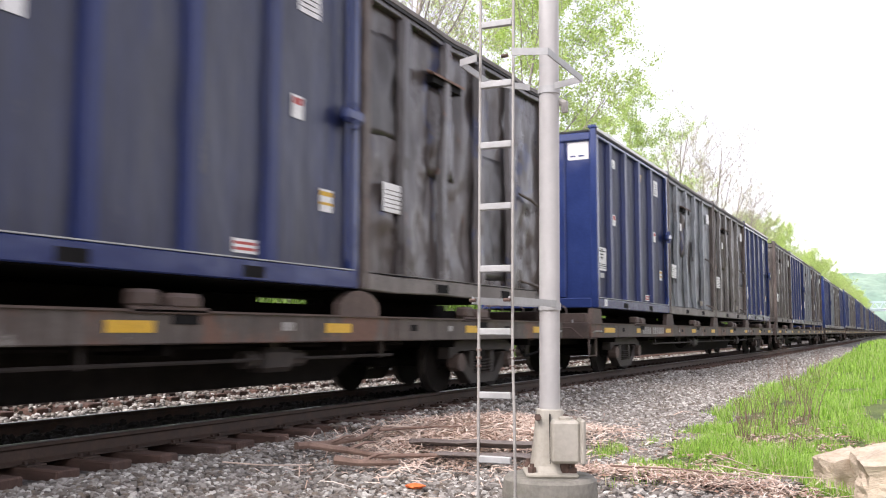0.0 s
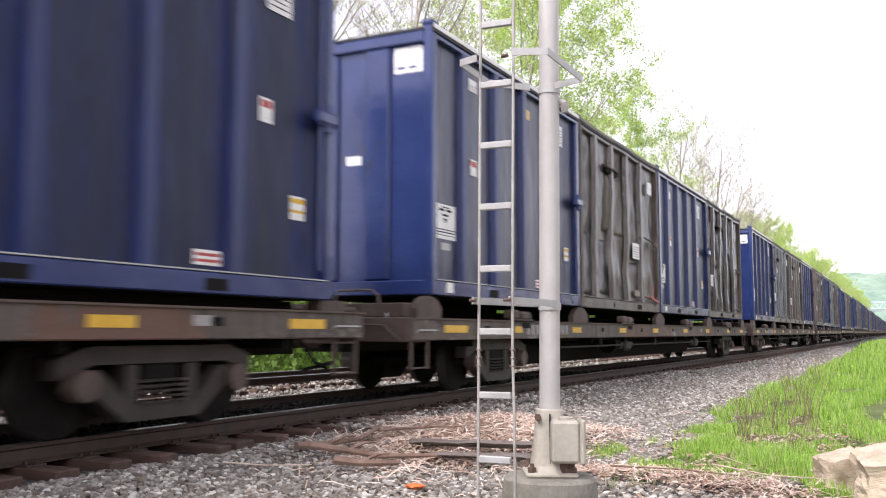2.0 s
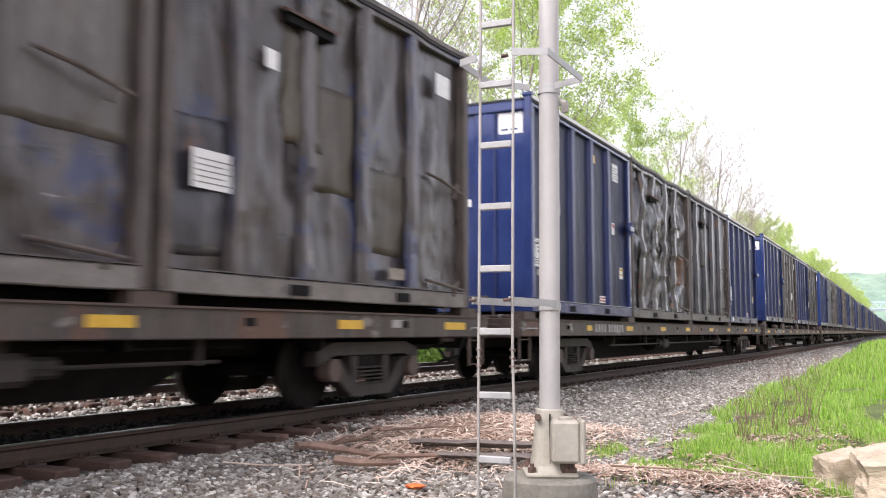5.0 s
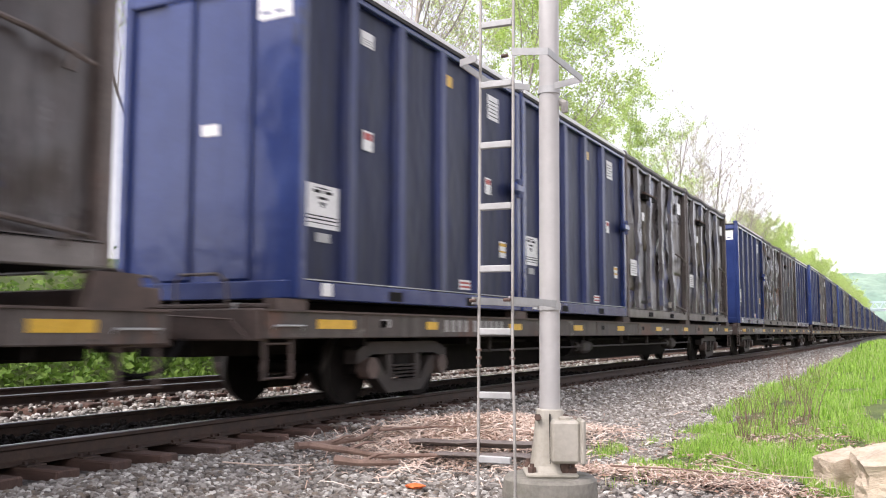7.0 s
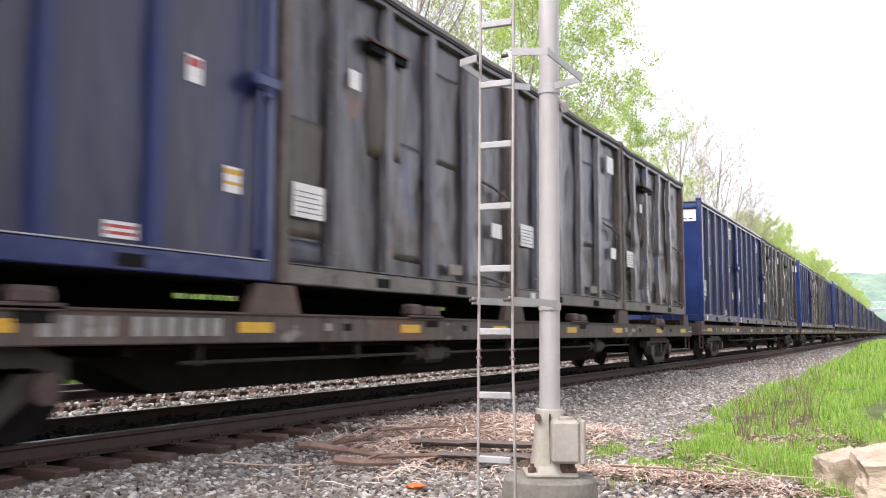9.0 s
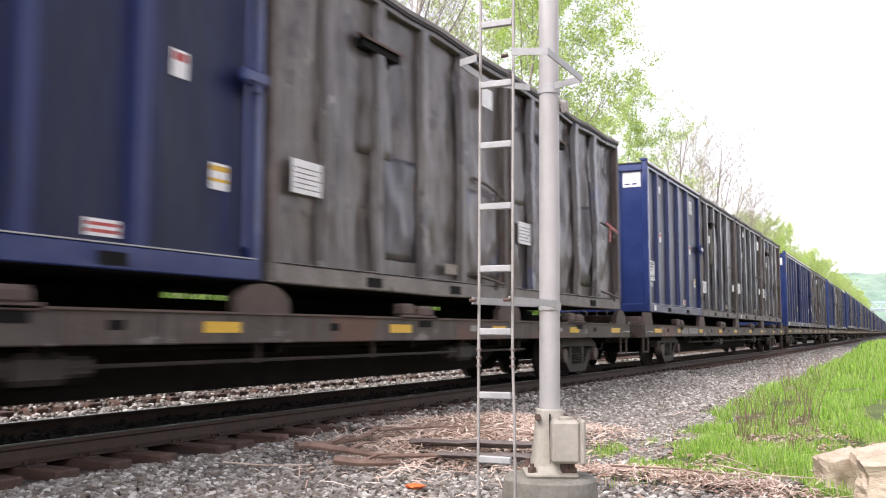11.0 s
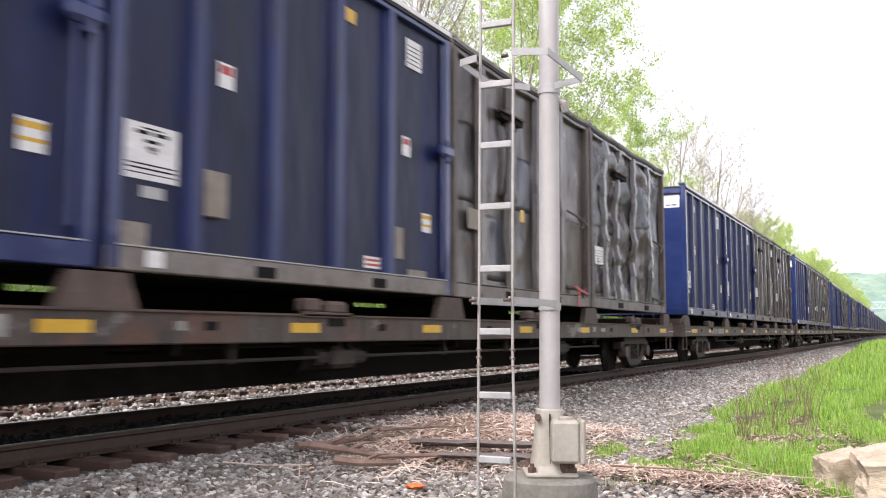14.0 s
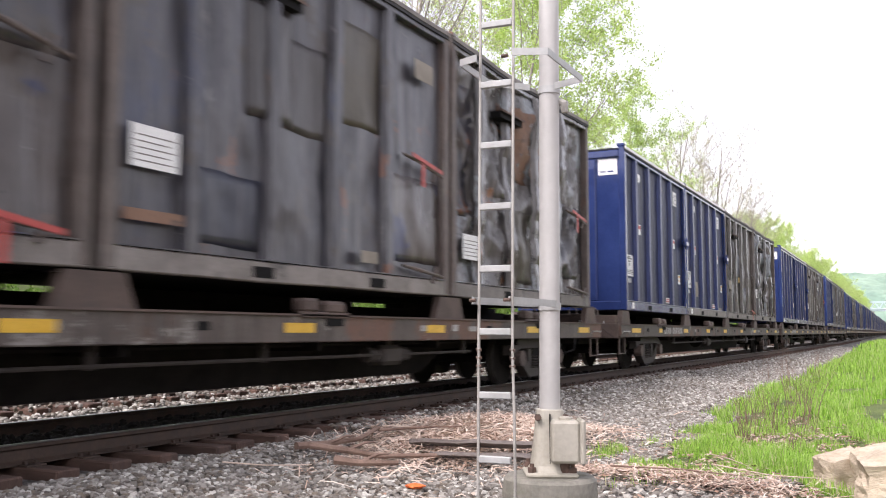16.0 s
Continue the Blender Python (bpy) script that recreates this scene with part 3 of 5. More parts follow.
def dent_at(y, z, seed, k):
    """How far the side wall is pushed in."""
    if k == 0:
        return 0.014 * noise.noise((y * 1.3, z * 1.3, seed)) + 0.006 * noise.noise((y * 3, z * 2.5, seed))
    def crease(u, w):
        return 0.35 - abs(noise.noise((y * u, z * w, seed + u))) * 2.2
    v = 0.8 * noise.noise((y * 0.6, z * 0.4, seed)) + 0.5 * crease(1.2, 0.6) + 0.5 * crease(2.9, 1.2) + 0.2 * crease(5.3, 3.6)
    edge = min(1, z / 0.7, (3.56 - z) / 0.35, y / 0.5, (LEN - y) / 0.5)
    return k * (0.21 if seed % 3 == 0 else 0.085) * v * max(0, edge)


def wall_sheet(name, skin, x, seed, dent, parent, sign):
    ny, nz = (64, 36) if dent and sign > 0 else (14, 8)
    y0, y1, z0, z1 = 0.1, LEN - 0.1, 0.2, 3.53
    vs = []
    for j in range(nz + 1):
        for i in range(ny + 1):
            y, z = y0 + (y1 - y0) * i / ny, z0 + (z1 - z0) * j / nz
            vs.append((x + sign * dent_at(y, z, seed, dent) - sign * 0.03 * dent, y, z))
    n = ny + 1
    fs = [(j * n + i, j * n + i + 1, (j + 1) * n + i + 1, (j + 1) * n + i) for j in range(nz) for i in range(ny)]
    if sign < 0:
        fs = [f[::-1] for f in fs]
    o = stuff_mesh(name, vs, fs, skin, parent)
    for f in o.data.polygons:
        f.use_smooth = True
    return o


def bent(bm, seed, dent, amount=0.035):
    """Bends a long bar in and down along its length."""
    if dent:
        bmesh.ops.subdivide_edges(bm, edges=[e for e in bm.edges if e.calc_length() > 3], cuts=14)
        for v in bm.verts:
            k = max(0, min(1, v.co.y / 0.6, (LEN - v.co.y) / 0.6)) * dent * amount
            v.co.x -= k * (0.6 + 1.5 * noise.noise((v.co.y * 0.8, seed, 1)) + 0.5 * noise.noise((v.co.y * 2.5, seed, 4)))
            v.co.z -= k * (0.5 + 1.2 * noise.noise((v.co.y * 0.7, seed, 2)) + 0.4 * noise.noise((v.co.y * 2.2, seed, 3)))
    return bm


def rib_mesh(x, y, seed, dent, sign, w=0.075):
    bm = bmesh.new()
    rows = []
    steps = 22 if dent and sign > 0 else 6
    for j in range(steps + 1):
        z = 0.2 + 3.31 * j / steps
        s = sign * dent_at(y, z, seed, dent) * 0.55
        t = 0.028 * dent * noise.noise((y, z * 0.45, seed + 30)) + 0.006 * dent * noise.noise((y, z * 2.5, seed + 31))
        rows.append([bm.verts.new((x + s + sign * a, y + t + b, z)) for a, b in ((-0.09, -w - 0.03), (0.0, -w), (0.0, w), (-0.09, w + 0.03))])
    for a, b in zip(rows, rows[1:]):
        for i in range(3):
            bm.faces.new((a[i], a[i + 1], b[i + 1], b[i]) if sign > 0 else (a[i + 1], a[i], b[i], b[i + 1]))
    return bm


def sticker(parent, y, z, w, h, mat="white", bars=(), x=None, label="", face="side", bar_mat="black"):
    """A thin sign on the near side (or the rear face) with printed bars: rows of (u, v, width, height) in shares of the sign."""
    def slab(u0, u1, v0, v1, t0, t1):
        if face == "side":
            X = WID / 2 - 0.078 if x is None else x
            return bx(X + t0, X + t1, u0, u1, v0, v1)
        return bx(u0, u1, -t1 - 0.002, -t0 - 0.002, v0, v1) if x is None else bx(u0, u1, x - t1, x - t0, v0, v1)
    s = part("sign" if w > 0.4 else "sticker", slab(y, y + w, z, z + h, 0, 0.004), mat, parent, label)
    if bars:
        bm = bmesh.new()
        for u, v, a, b in bars:
            t = slab(y + u * w, y + (u + a) * w, z + v * h, z + (v + b) * h, 0.004, 0.006)
            me = bpy.data.meshes.new("tmp")
            t.to_mesh(me)
            t.free()
            bm.from_mesh(me)
            bpy.data.meshes.remove(me)
        part("print", bm, bar_mat, s)
    return s


def cover(c, y0, y1, z0, z1, seed, dent, material, name="side_sheet", label="", proud=0.01):
    """A thin sheet lying on the dented side wall, with turned-in edges."""
    ny, nz = max(2, int((y1 - y0) / 0.09)), max(2, int((z1 - z0) / 0.09))
    bm = bmesh.new()
    g = []
    for j in range(nz + 1):
        row = []
        for i in range(ny + 1):
            y, z = y0 + (y1 - y0) * i / ny, z0 + (z1 - z0) * j / nz
            y += 0.025 * noise.noise((z * 2.2, seed, y0)) if i in (0, ny) else 0
            z += 0.03 * noise.noise((y * 2.2, seed, z0)) if j in (0, nz) else 0
            x = WID / 2 - 0.085 - 0.03 * dent + dent_at(y, z, seed, dent)
            row.append(bm.verts.new((x + (proud if 0 < i < ny and 0 < j < nz else proud * 0.4), y, z)))
        g.append(row)
    for j in range(nz):
        for i in range(ny):
            bm.faces.new((g[j][i], g[j][i + 1], g[j + 1][i + 1], g[j + 1][i]))
    rim = g[0] + [r[-1] for r in g[1:]] + g[-1][-2::-1] + [r[0] for r in g[-2:0:-1]]
    back = [bm.verts.new(v.co - Vector((0.03, 0, 0))) for v in rim]
    for a in range(len(rim)):
        b = (a + 1) % len(rim)
        bm.faces.new((rim[b], rim[a], back[a], back[b]))
    return part(name, bm, material, c, label, smooth=True)


BAYS = [(0.15, 0.91), (1.13, 2.06), (2.28, 3.21), (3.43, 4.36), (4.58, 5.9)]
# what sets the battered containers apart: sheets as (bay, z0, z1, paint), notice (y, z), hatch paint, small tags (y, z, w, h, paint), red straps
LOOKS = {
    (1, 1): dict(seed=22, notice=(3.76, 1.19), hatch="olive", sheets=((0, 0.25, 1.49, "slate"), (1, 0.3, 1.44, "slate"), (3, 0.3, 1.1, "brown"), (2, 1.6, 2.9, "olive")), tags=((3.86, 0.33, 0.4, 0.14, "primer"), (5.1, 2.85, 0.4, 0.3, "white")), red=1, up=1),
    (1, 3): dict(seed=13, notice=(0.5, 0.97), hatch="dark", sheets=((0, 1.9, 3.2, "char"), (3, 0.3, 2.2, "char")), tags=(), lip="rusted"),
    (2, 1): dict(seed=33, notice=None, hatch="wrecked", sheets=((0, 0.25, 1.9, "dull_blue"), (0, 1.95, 3.3, "slate"), (4, 0.95, 1.75, "rusted"), (2, 0.3, 1.3, "char")), tags=((4.64, 2.22, 0.2, 0.2, "white"), (3.7, 0.28, 0.34, 0.14, "rusted"))),
    (2, 2): dict(seed=43, notice=None, hatch="char", sheets=((0, 0.3, 1.75, "dull_blue"), (0, 1.8, 2.8, "dull_blue"), (2, 0.3, 1.6, "char"), (4, 0.4, 1.5, "dark")), tags=((2.07, 3.15, 0.28, 0.18, "white"), (5.2, 2.9, 0.26, 0.34, "primer"))),
    (4, 1): dict(seed=46, notice=(0.22, 0.7), hatch="olive", sheets=((0, 0.5, 1.78, "olive"), (0, 0.18, 0.47, "dull_blue"), (2, 0.4, 1.9, "dark"), (3, 1.8, 3.1, "char")), tags=((1.26, 2.3, 0.22, 0.22, "white"), (5.25, 0.94, 0.36, 0.22, "white"), (3.81, 0.3, 0.4, 0.14, "primer"))),
    (4, 2): dict(seed=44, notice=(0.25, 0.91), hatch=None, sheets=((3, 1.2, 2.9, "dull_blue"), (4, 0.3, 1.9, "dull_blue")), tags=((1.22, 2.26, 0.2, 0.21, "white"), (1.6, 3.08, 0.28, 0.18, "white"), (5.08, 2.87, 0.45, 0.35, "white"), (5.27, 1.06, 0.37, 0.23, "white"), (3.88, 0.28, 0.38, 0.14, "primer"), (0.64, 0.02, 0.18, 0.14, "white"))),
    (4, 3): dict(seed=14, notice=(0.42, 0.97), hatch="dark", sheets=((0, 1.7, 2.6, "char"), (3, 0.3, 1.5, "brown")), tags=((1.54, 2.32, 0.2, 0.2, "white"), (2.3, 0.5, 0.2, 0.48, "primer"))),
    (5, 2): dict(seed=25, notice=(0.4, 0.95), hatch="brown", sheets=((2, 0.4, 1.7, "slate"), (4, 0.3, 1.6, "dark")), tags=((3.9, 0.3, 0.36, 0.14, "primer"), (5.1, 2.9, 0.4, 0.3, "white"))),
    (5, 3): dict(seed=11, notice=(0.4, 0.95), hatch="dark", sheets=((0, 1.6, 2.9, "brown"), (3, 0.4, 2.0, "char")), tags=((1.4, 2.3, 0.2, 0.2, "white"),), red=2),
    (6, 2): dict(seed=26, notice=None, hatch="char", sheets=((3, 0.25, 1.2, "dull_blue"), (4, 0.3, 1.6, "olive"), (1, 0.3, 1.3, "slate"), (0, 1.4, 2.6, "char"), (2, 1.5, 2.4, "dull_blue")), tags=((0.5, 1.0, 0.5, 0.3, "primer"), (2.5, 1.3, 0.16, 0.2, "yellow")), red=1),
    (6, 3): dict(seed=36, notice=(0.36, 0.89), hatch="wrecked", sheets=((0, 1.67, 3.1, "faded"), (2, 2.4, 3.3, "faded"), (3, 1.93, 2.9, "faded"), (4, 0.3, 3.2, "faded"), (0, 0.3, 0.85, "slate"), (1, 0.3, 1.5, "char")), tags=()),
    (7, 1): dict(seed=16, notice=(0.4, 0.95), hatch="dark", sheets=((3, 0.4, 1.5, "olive"), (4, 1.6, 2.8, "slate")), tags=((5.1, 2.85, 0.4, 0.3, "white"),), red=1),
    (7, 2): dict(seed=47, notice=(0.27, 0.87), hatch="char", sheets=((1, 0.3, 1.0, "dull_blue"), (2, 1.6, 2.6, "char"), (4, 0.4, 1.5, "dark"), (3, 1.9, 3.1, "olive")), tags=((3.83, 0.31, 0.36, 0.14, "primer"), (5.1, 2.8, 0.5, 0.26, "primer"), (0.2, 0.42, 0.7, 0.1, "rusted")), red=2),
    (7, 3): dict(seed=39, notice=(0.43, 0.55), hatch="wrecked", sheets=((2, 2.0, 3.2, "rusted"), (3, 2.05, 3.25, "rusted"), (0, 1.2, 3.1, "slate"), (2, 0.3, 1.5, "olive"), (4, 0.5, 1.9, "slate")), tags=(), red=2),
}


def any_look(seed):
    """A look for the other battered containers."""
    r = random.Random(seed * 3)
    sheets = tuple((b, z, z + r.uniform(0.8, 1.6), r.choice(["char", "slate", "brown", "olive", "dull_blue"])) for b, z in zip(r.sample(range(5), 3), (0.35, 1.2, 0.6)))
    return dict(seed=seed, notice=(0.4, 0.95), hatch=r.choice(["dark", "char", "olive"]), sheets=sheets, tags=((1.4, 2.3, 0.2, 0.2, "white"), (5.1, 2.88, 0.4, 0.3, "white"), (3.86, 0.3, 0.38, 0.14, "primer")))


BIG = [(0.3, 0.9, 0.4, 0.03), (0.2, 0.8, 0.25, 0.07), (0.55, 0.8, 0.25, 0.07), (0.36, 0.66, 0.28, 0.06), (0.42, 0.54, 0.16, 0.06), (0.46, 0.48, 0.08, 0.06), (0.05, 0.26, 0.9, 0.025), (0.05, 0.18, 0.9, 0.03), (0.05, 0.1, 0.9, 0.02)]
LINES = [(0.08, 0.14 + 0.15 * i, 0.84 - 0.12 * (i % 2), 0.032) for i in range(5)]


def build_container(skin, seed, full=True, look_of=None):
    rib, panel, label, dent = SKINS[skin]
    side = "blue_rib" if rib == "blue" else rib
    c = root("waste_container", label, "container", "waste containers on the train")
    hw = WID / 2
    for s in (1, -1):
        if s < 0 and not full:
            continue
        part("bottom_rail", bent(box(bmesh.new(), s * hw - 0.12 if s > 0 else -hw, hw if s > 0 else -hw + 0.12, 0.0, LEN, 0.0, 0.2, bevel=0.012), seed + 5, dent if s > 0 else 0, 0.016), "dusty" if dent or skin == "scuffed" else rib, c)
        wall_sheet("side_panel", panel, s * (hw - 0.085), seed + (0 if s > 0 else 50), dent, c, s)
        for y in RIBS:
            part("rib", rib_mesh(s * hw, y, seed + (0 if s > 0 else 50), dent, s), side, c)
        part("top_rail", bent(box(bmesh.new(), s * hw - 0.1 if s > 0 else -hw, hw if s > 0 else -hw + 0.1, 0.0, LEN, 3.49, 3.61, bevel=0.01), seed, dent if s > 0 else 0), rib, c)
    for y in (0.0, LEN - 0.14):
        for s in (1, -1):
            part("corner_post", box(bmesh.new(), hw - 0.14 if s > 0 else -hw - 0.004, hw + 0.004 if s > 0 else -hw + 0.14, y - 0.003, y + 0.143, 0.003, 3.67 if y == 0 else 3.61, bevel=0.02), "post" if dent else rib, c)
    for s in (1, -1):
        part("corner_lug", box(bmesh.new(), s * (hw - 0.09) - 0.09, s * (hw - 0.09) + 0.09, 0.0, 0.16, 3.672, 3.74, bevel=0.015), rib, c)
    # rear end: frame, three bays
    part("end_panel", bx(-hw + 0.13, hw - 0.13, 0.07, 0.10, 0.1, 3.51), panel if dent else rib, c)
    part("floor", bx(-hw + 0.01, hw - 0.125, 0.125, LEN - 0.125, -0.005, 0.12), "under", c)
    part("front_panel", bx(-hw + 0.13, hw - 0.13, LEN - 0.1, LEN - 0.07, 0.1, 3.51), panel, c)
    part("end_header", box(bmesh.new(), -hw + 0.137, hw - 0.137, 0.002, 0.12, 3.44, 3.60, bevel=0.012), rib, c)
    part("end_sill", box(bmesh.new(), -hw + 0.137, hw - 0.137, 0.002, 0.12, 0.003, 0.2, bevel=0.012), rib, c)
    for x in (-0.42, 0.42):
        part("end_stiffener", box(bmesh.new(), x - 0.2, x + 0.2, 0.012, 0.07, 0.2, 3.44, bevel=0.03), rib, c)
    part("lid", bent(bx(-hw - 0.01, hw + 0.015, 0.0, LEN, 3.613, 3.645), seed, dent), "lid", c, "black roof lid")
    part("lid_edge", bent(bx(hw + 0.017, hw + 0.03, 0.02, LEN - 0.02, 3.606, 3.665), seed, dent), "dusty" if dent else "lid_edge", c, "pale strip along the lid")
    part("lid_rim", bent(bx(hw + 0.002, hw + 0.022, 0.01, LEN - 0.01, 3.56, 3.604), seed, dent), "lid", c)
    if not full:
        return c
    for y in (1.86, 4.02):
        # No hollow here: a flat plate holds the pocket's shade as black.
        part("fork_pocket", bx(hw - 0.02, hw + 0.003, y, y + 0.32, 0.03, 0.14), "black", c, "forklift pocket as a plate with its shade in the black")
    part("rail_lip", bx(hw - 0.085, hw + 0.006, 0.1, LEN - 0.1, 0.202, 0.214), rib if dent else "galv", c)
    if not dent:
        part("door_bar", tube(bmesh.new(), [(hw + 0.03, LEN - 0.30, 0.3), (hw + 0.03, LEN - 0.30, 3.41)], 0.025, 8), rib, c)
        latch = box(bmesh.new(), hw - 0.02, hw + 0.11, LEN - 0.42, LEN - 0.04, 1.86, 2.04, bevel=0.045)
        tube(latch, [(hw + 0.06, LEN - 0.2, 1.8), (hw + 0.06, LEN - 0.2, 2.1)], 0.05, 8)
        part("latch", latch, rib, c)
    if skin == "scuffed":
        for y, z, w, h in ((1.12, 0.55, 0.3, 0.42), (4.62, 0.42, 0.26, 0.4), (0.1, 0.215, 0.4, 0.2), (5.0, 0.215, 0.5, 0.09)):
            part("scuff", box(bmesh.new(), WID / 2 - 0.08, WID / 2 + 0.003 if 0.9 < y < 1.2 else WID / 2 - 0.074, y, y + w, z, z + h, bevel=0.002), "primer", c, "beige primer patch")
    if not dent:
        sticker(c, 0.22, 0.78, 0.62, 0.48, bars=BIG, label="white sign with a black emblem and lines of print")
        sticker(c, 0.42, 0.63, 0.26, 0.1, "galv")
        sticker(c, 1.35, 1.8, 0.22, 0.24, bars=[(0.1, 0.55, 0.8, 0.35)], bar_mat="red")
        sticker(c, 1.3, 3.06, 0.28, 0.18, bars=LINES[:3])
        sticker(c, 3.5, 3.1, 0.22, 0.16, "yellow")
        sticker(c, 4.95, 2.93, 0.4, 0.38, bars=LINES)
        sticker(c, 4.85, 1.75, 0.2, 0.25, bars=[(0.1, 0.6, 0.8, 0.3)], bar_mat="red")
        sticker(c, 5.38, 0.82, 0.24, 0.25, bars=[(0.0, 0.7, 1, 0.2), (0, 0.3, 1, 0.12)], bar_mat="yellow")
        sticker(c, 3.95, 0.26, 0.36, 0.14, bars=[(0.05, 0.6, 0.9, 0.2), (0.05, 0.2, 0.9, 0.2)], bar_mat="red")
        sticker(c, 0.42, 0.04, 0.2, 0.14, x=hw + 0.002)
        sticker(c, 0.67, 3.05, 0.44, 0.36, face="end", x=0.069, label="white plate with faint print", bars=[(0.1, 0.15, 0.3, 0.1), (0.5, 0.15, 0.3, 0.1)], bar_mat="blue")
        sticker(c, -0.1, 1.83, 0.24, 0.13, face="end", x=0.069)
    else:
        lk = look_of or any_look(seed)
        if lk["notice"]:
            sticker(c, lk["notice"][0], lk["notice"][1], 0.56, 0.36, bars=LINES, bar_mat="dusty", x=hw - 0.045 * dent, label="white notice with lines of print")
        for bay, z0, z1, paint in lk["sheets"]:
            cover(c, *BAYS[bay], z0, z1, seed, dent, paint, label="repair sheet of another shade")
        if lk["hatch"]:
            cover(c, 1.8, 2.56, 1.62, 2.84, seed, dent, lk["hatch"], "hatch_plate", "rectangular hatch plate", 0.06)
            # A black box gives the slot its inner shade by colour.
            slot = box(bmesh.new(), hw - 0.2, hw - 0.01, 1.74, 2.62, 2.87, 2.98)
            part("hatch_slot", slot, "black", c, "slot over the hatch as a box with its shade in the black")
            lip = prism(bmesh.new(), [(hw - 0.08, 2.985), (hw + 0.015, 2.975), (hw + 0.03, 2.955), (hw + 0.03, 2.99), (hw - 0.08, 3.04)], 1.7, 2.66)
            part("hatch_lip", lip, lk["lip"] if "lip" in lk else "rust", c, "bent hatch lip")
        for y, z, w, h, paint in lk["tags"]:
            sticker(c, y, z, w, h, paint, x=hw - 0.03 * dent if z > 0.2 else hw + 0.002)
        for z0, z1, z2 in ((1.76, 1.70, 1.58), (0.34, 0.30, 0.24)):
            rod = tube(bmesh.new(), [(hw - 0.04, 4.86, z0), (hw + 0.02, 5.2, z1), (hw + 0.035, 5.78, z2)], [0.022, 0.026, 0.02], 7)
            tube(rod, [(hw + 0.0, 5.56, z2 - 0.09), (hw + 0.04, 5.62, z2 + 0.12)], 0.03, 6)
            part("hook_rod", rod, "post", c, "rusty hooked door rod")
        level = {1: 0.3, 2: 1.7}[lk["red"]] if "red" in lk else 0
        if level:
            part("strap", strap([(hw + 0.045, 4.95, level + 0.06), (hw + 0.05, 5.75, level - 0.06)], 0.05, 0.01), "red", c, "red fastening strap")
            part("strap", box(bmesh.new(), hw + 0.036, hw + 0.043, 5.2, 5.28, level - (0.02 if "up" in lk else 0.32), level + (0.32 if "up" in lk else 0.0)), "red", c, "red fastening strap")
    return c


def build_wheelset():
    w = new("wheelset")
    for s in (-0.7525, 0.7525):
        bm = bmesh.new()
        tube(bm, [(s - 0.06, 0, 0), (s + 0.06, 0, 0)], 0.425, 28)
        k = 1 if s > 0 else -1
        tube(bm, [(s - k * 0.075, 0, 0), (s - k * 0.055, 0, 0)], 0.455, 28)
        tube(bm, [(s - 0.08, 0, 0), (s + 0.10, 0, 0)], 0.12, 12)
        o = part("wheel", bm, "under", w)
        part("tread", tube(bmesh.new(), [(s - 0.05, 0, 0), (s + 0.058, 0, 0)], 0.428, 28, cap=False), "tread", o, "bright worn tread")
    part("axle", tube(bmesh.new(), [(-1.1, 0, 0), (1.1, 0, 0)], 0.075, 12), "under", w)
    for s in (-1, 1):
        part("bearing_cap", tube(bmesh.new(), [(s * 1.0, 0, 0), (s * 1.17, 0, 0)], 0.13, 10), "steel", w)
    return w


def side_frame(x):
    """A cast side frame with two windows and a spring opening."""
    bm = bmesh.new()
    s = 0.09
    prism(bm, [(-1.15, 0.50), (-1.15, 0.66), (-0.85, 0.76), (0.85, 0.76), (1.15, 0.66), (1.15, 0.50), (0.8, 0.61), (-0.8, 0.61)][::1], x - s, x + s, axis="x")
    prism(bm, [(-0.99, 0.52), (-0.72, 0.57), (-0.38, 0.27), (0.38, 0.27), (0.72, 0.57), (0.99, 0.52), (0.44, 0.13), (-0.44, 0.13)], x - s, x + s, axis="x")
    for y in (-0.36, 0.36):
        box(bm, x - s * 0.8, x + s * 0.8, y - 0.07, y + 0.07, 0.2, 0.6)
    return bm


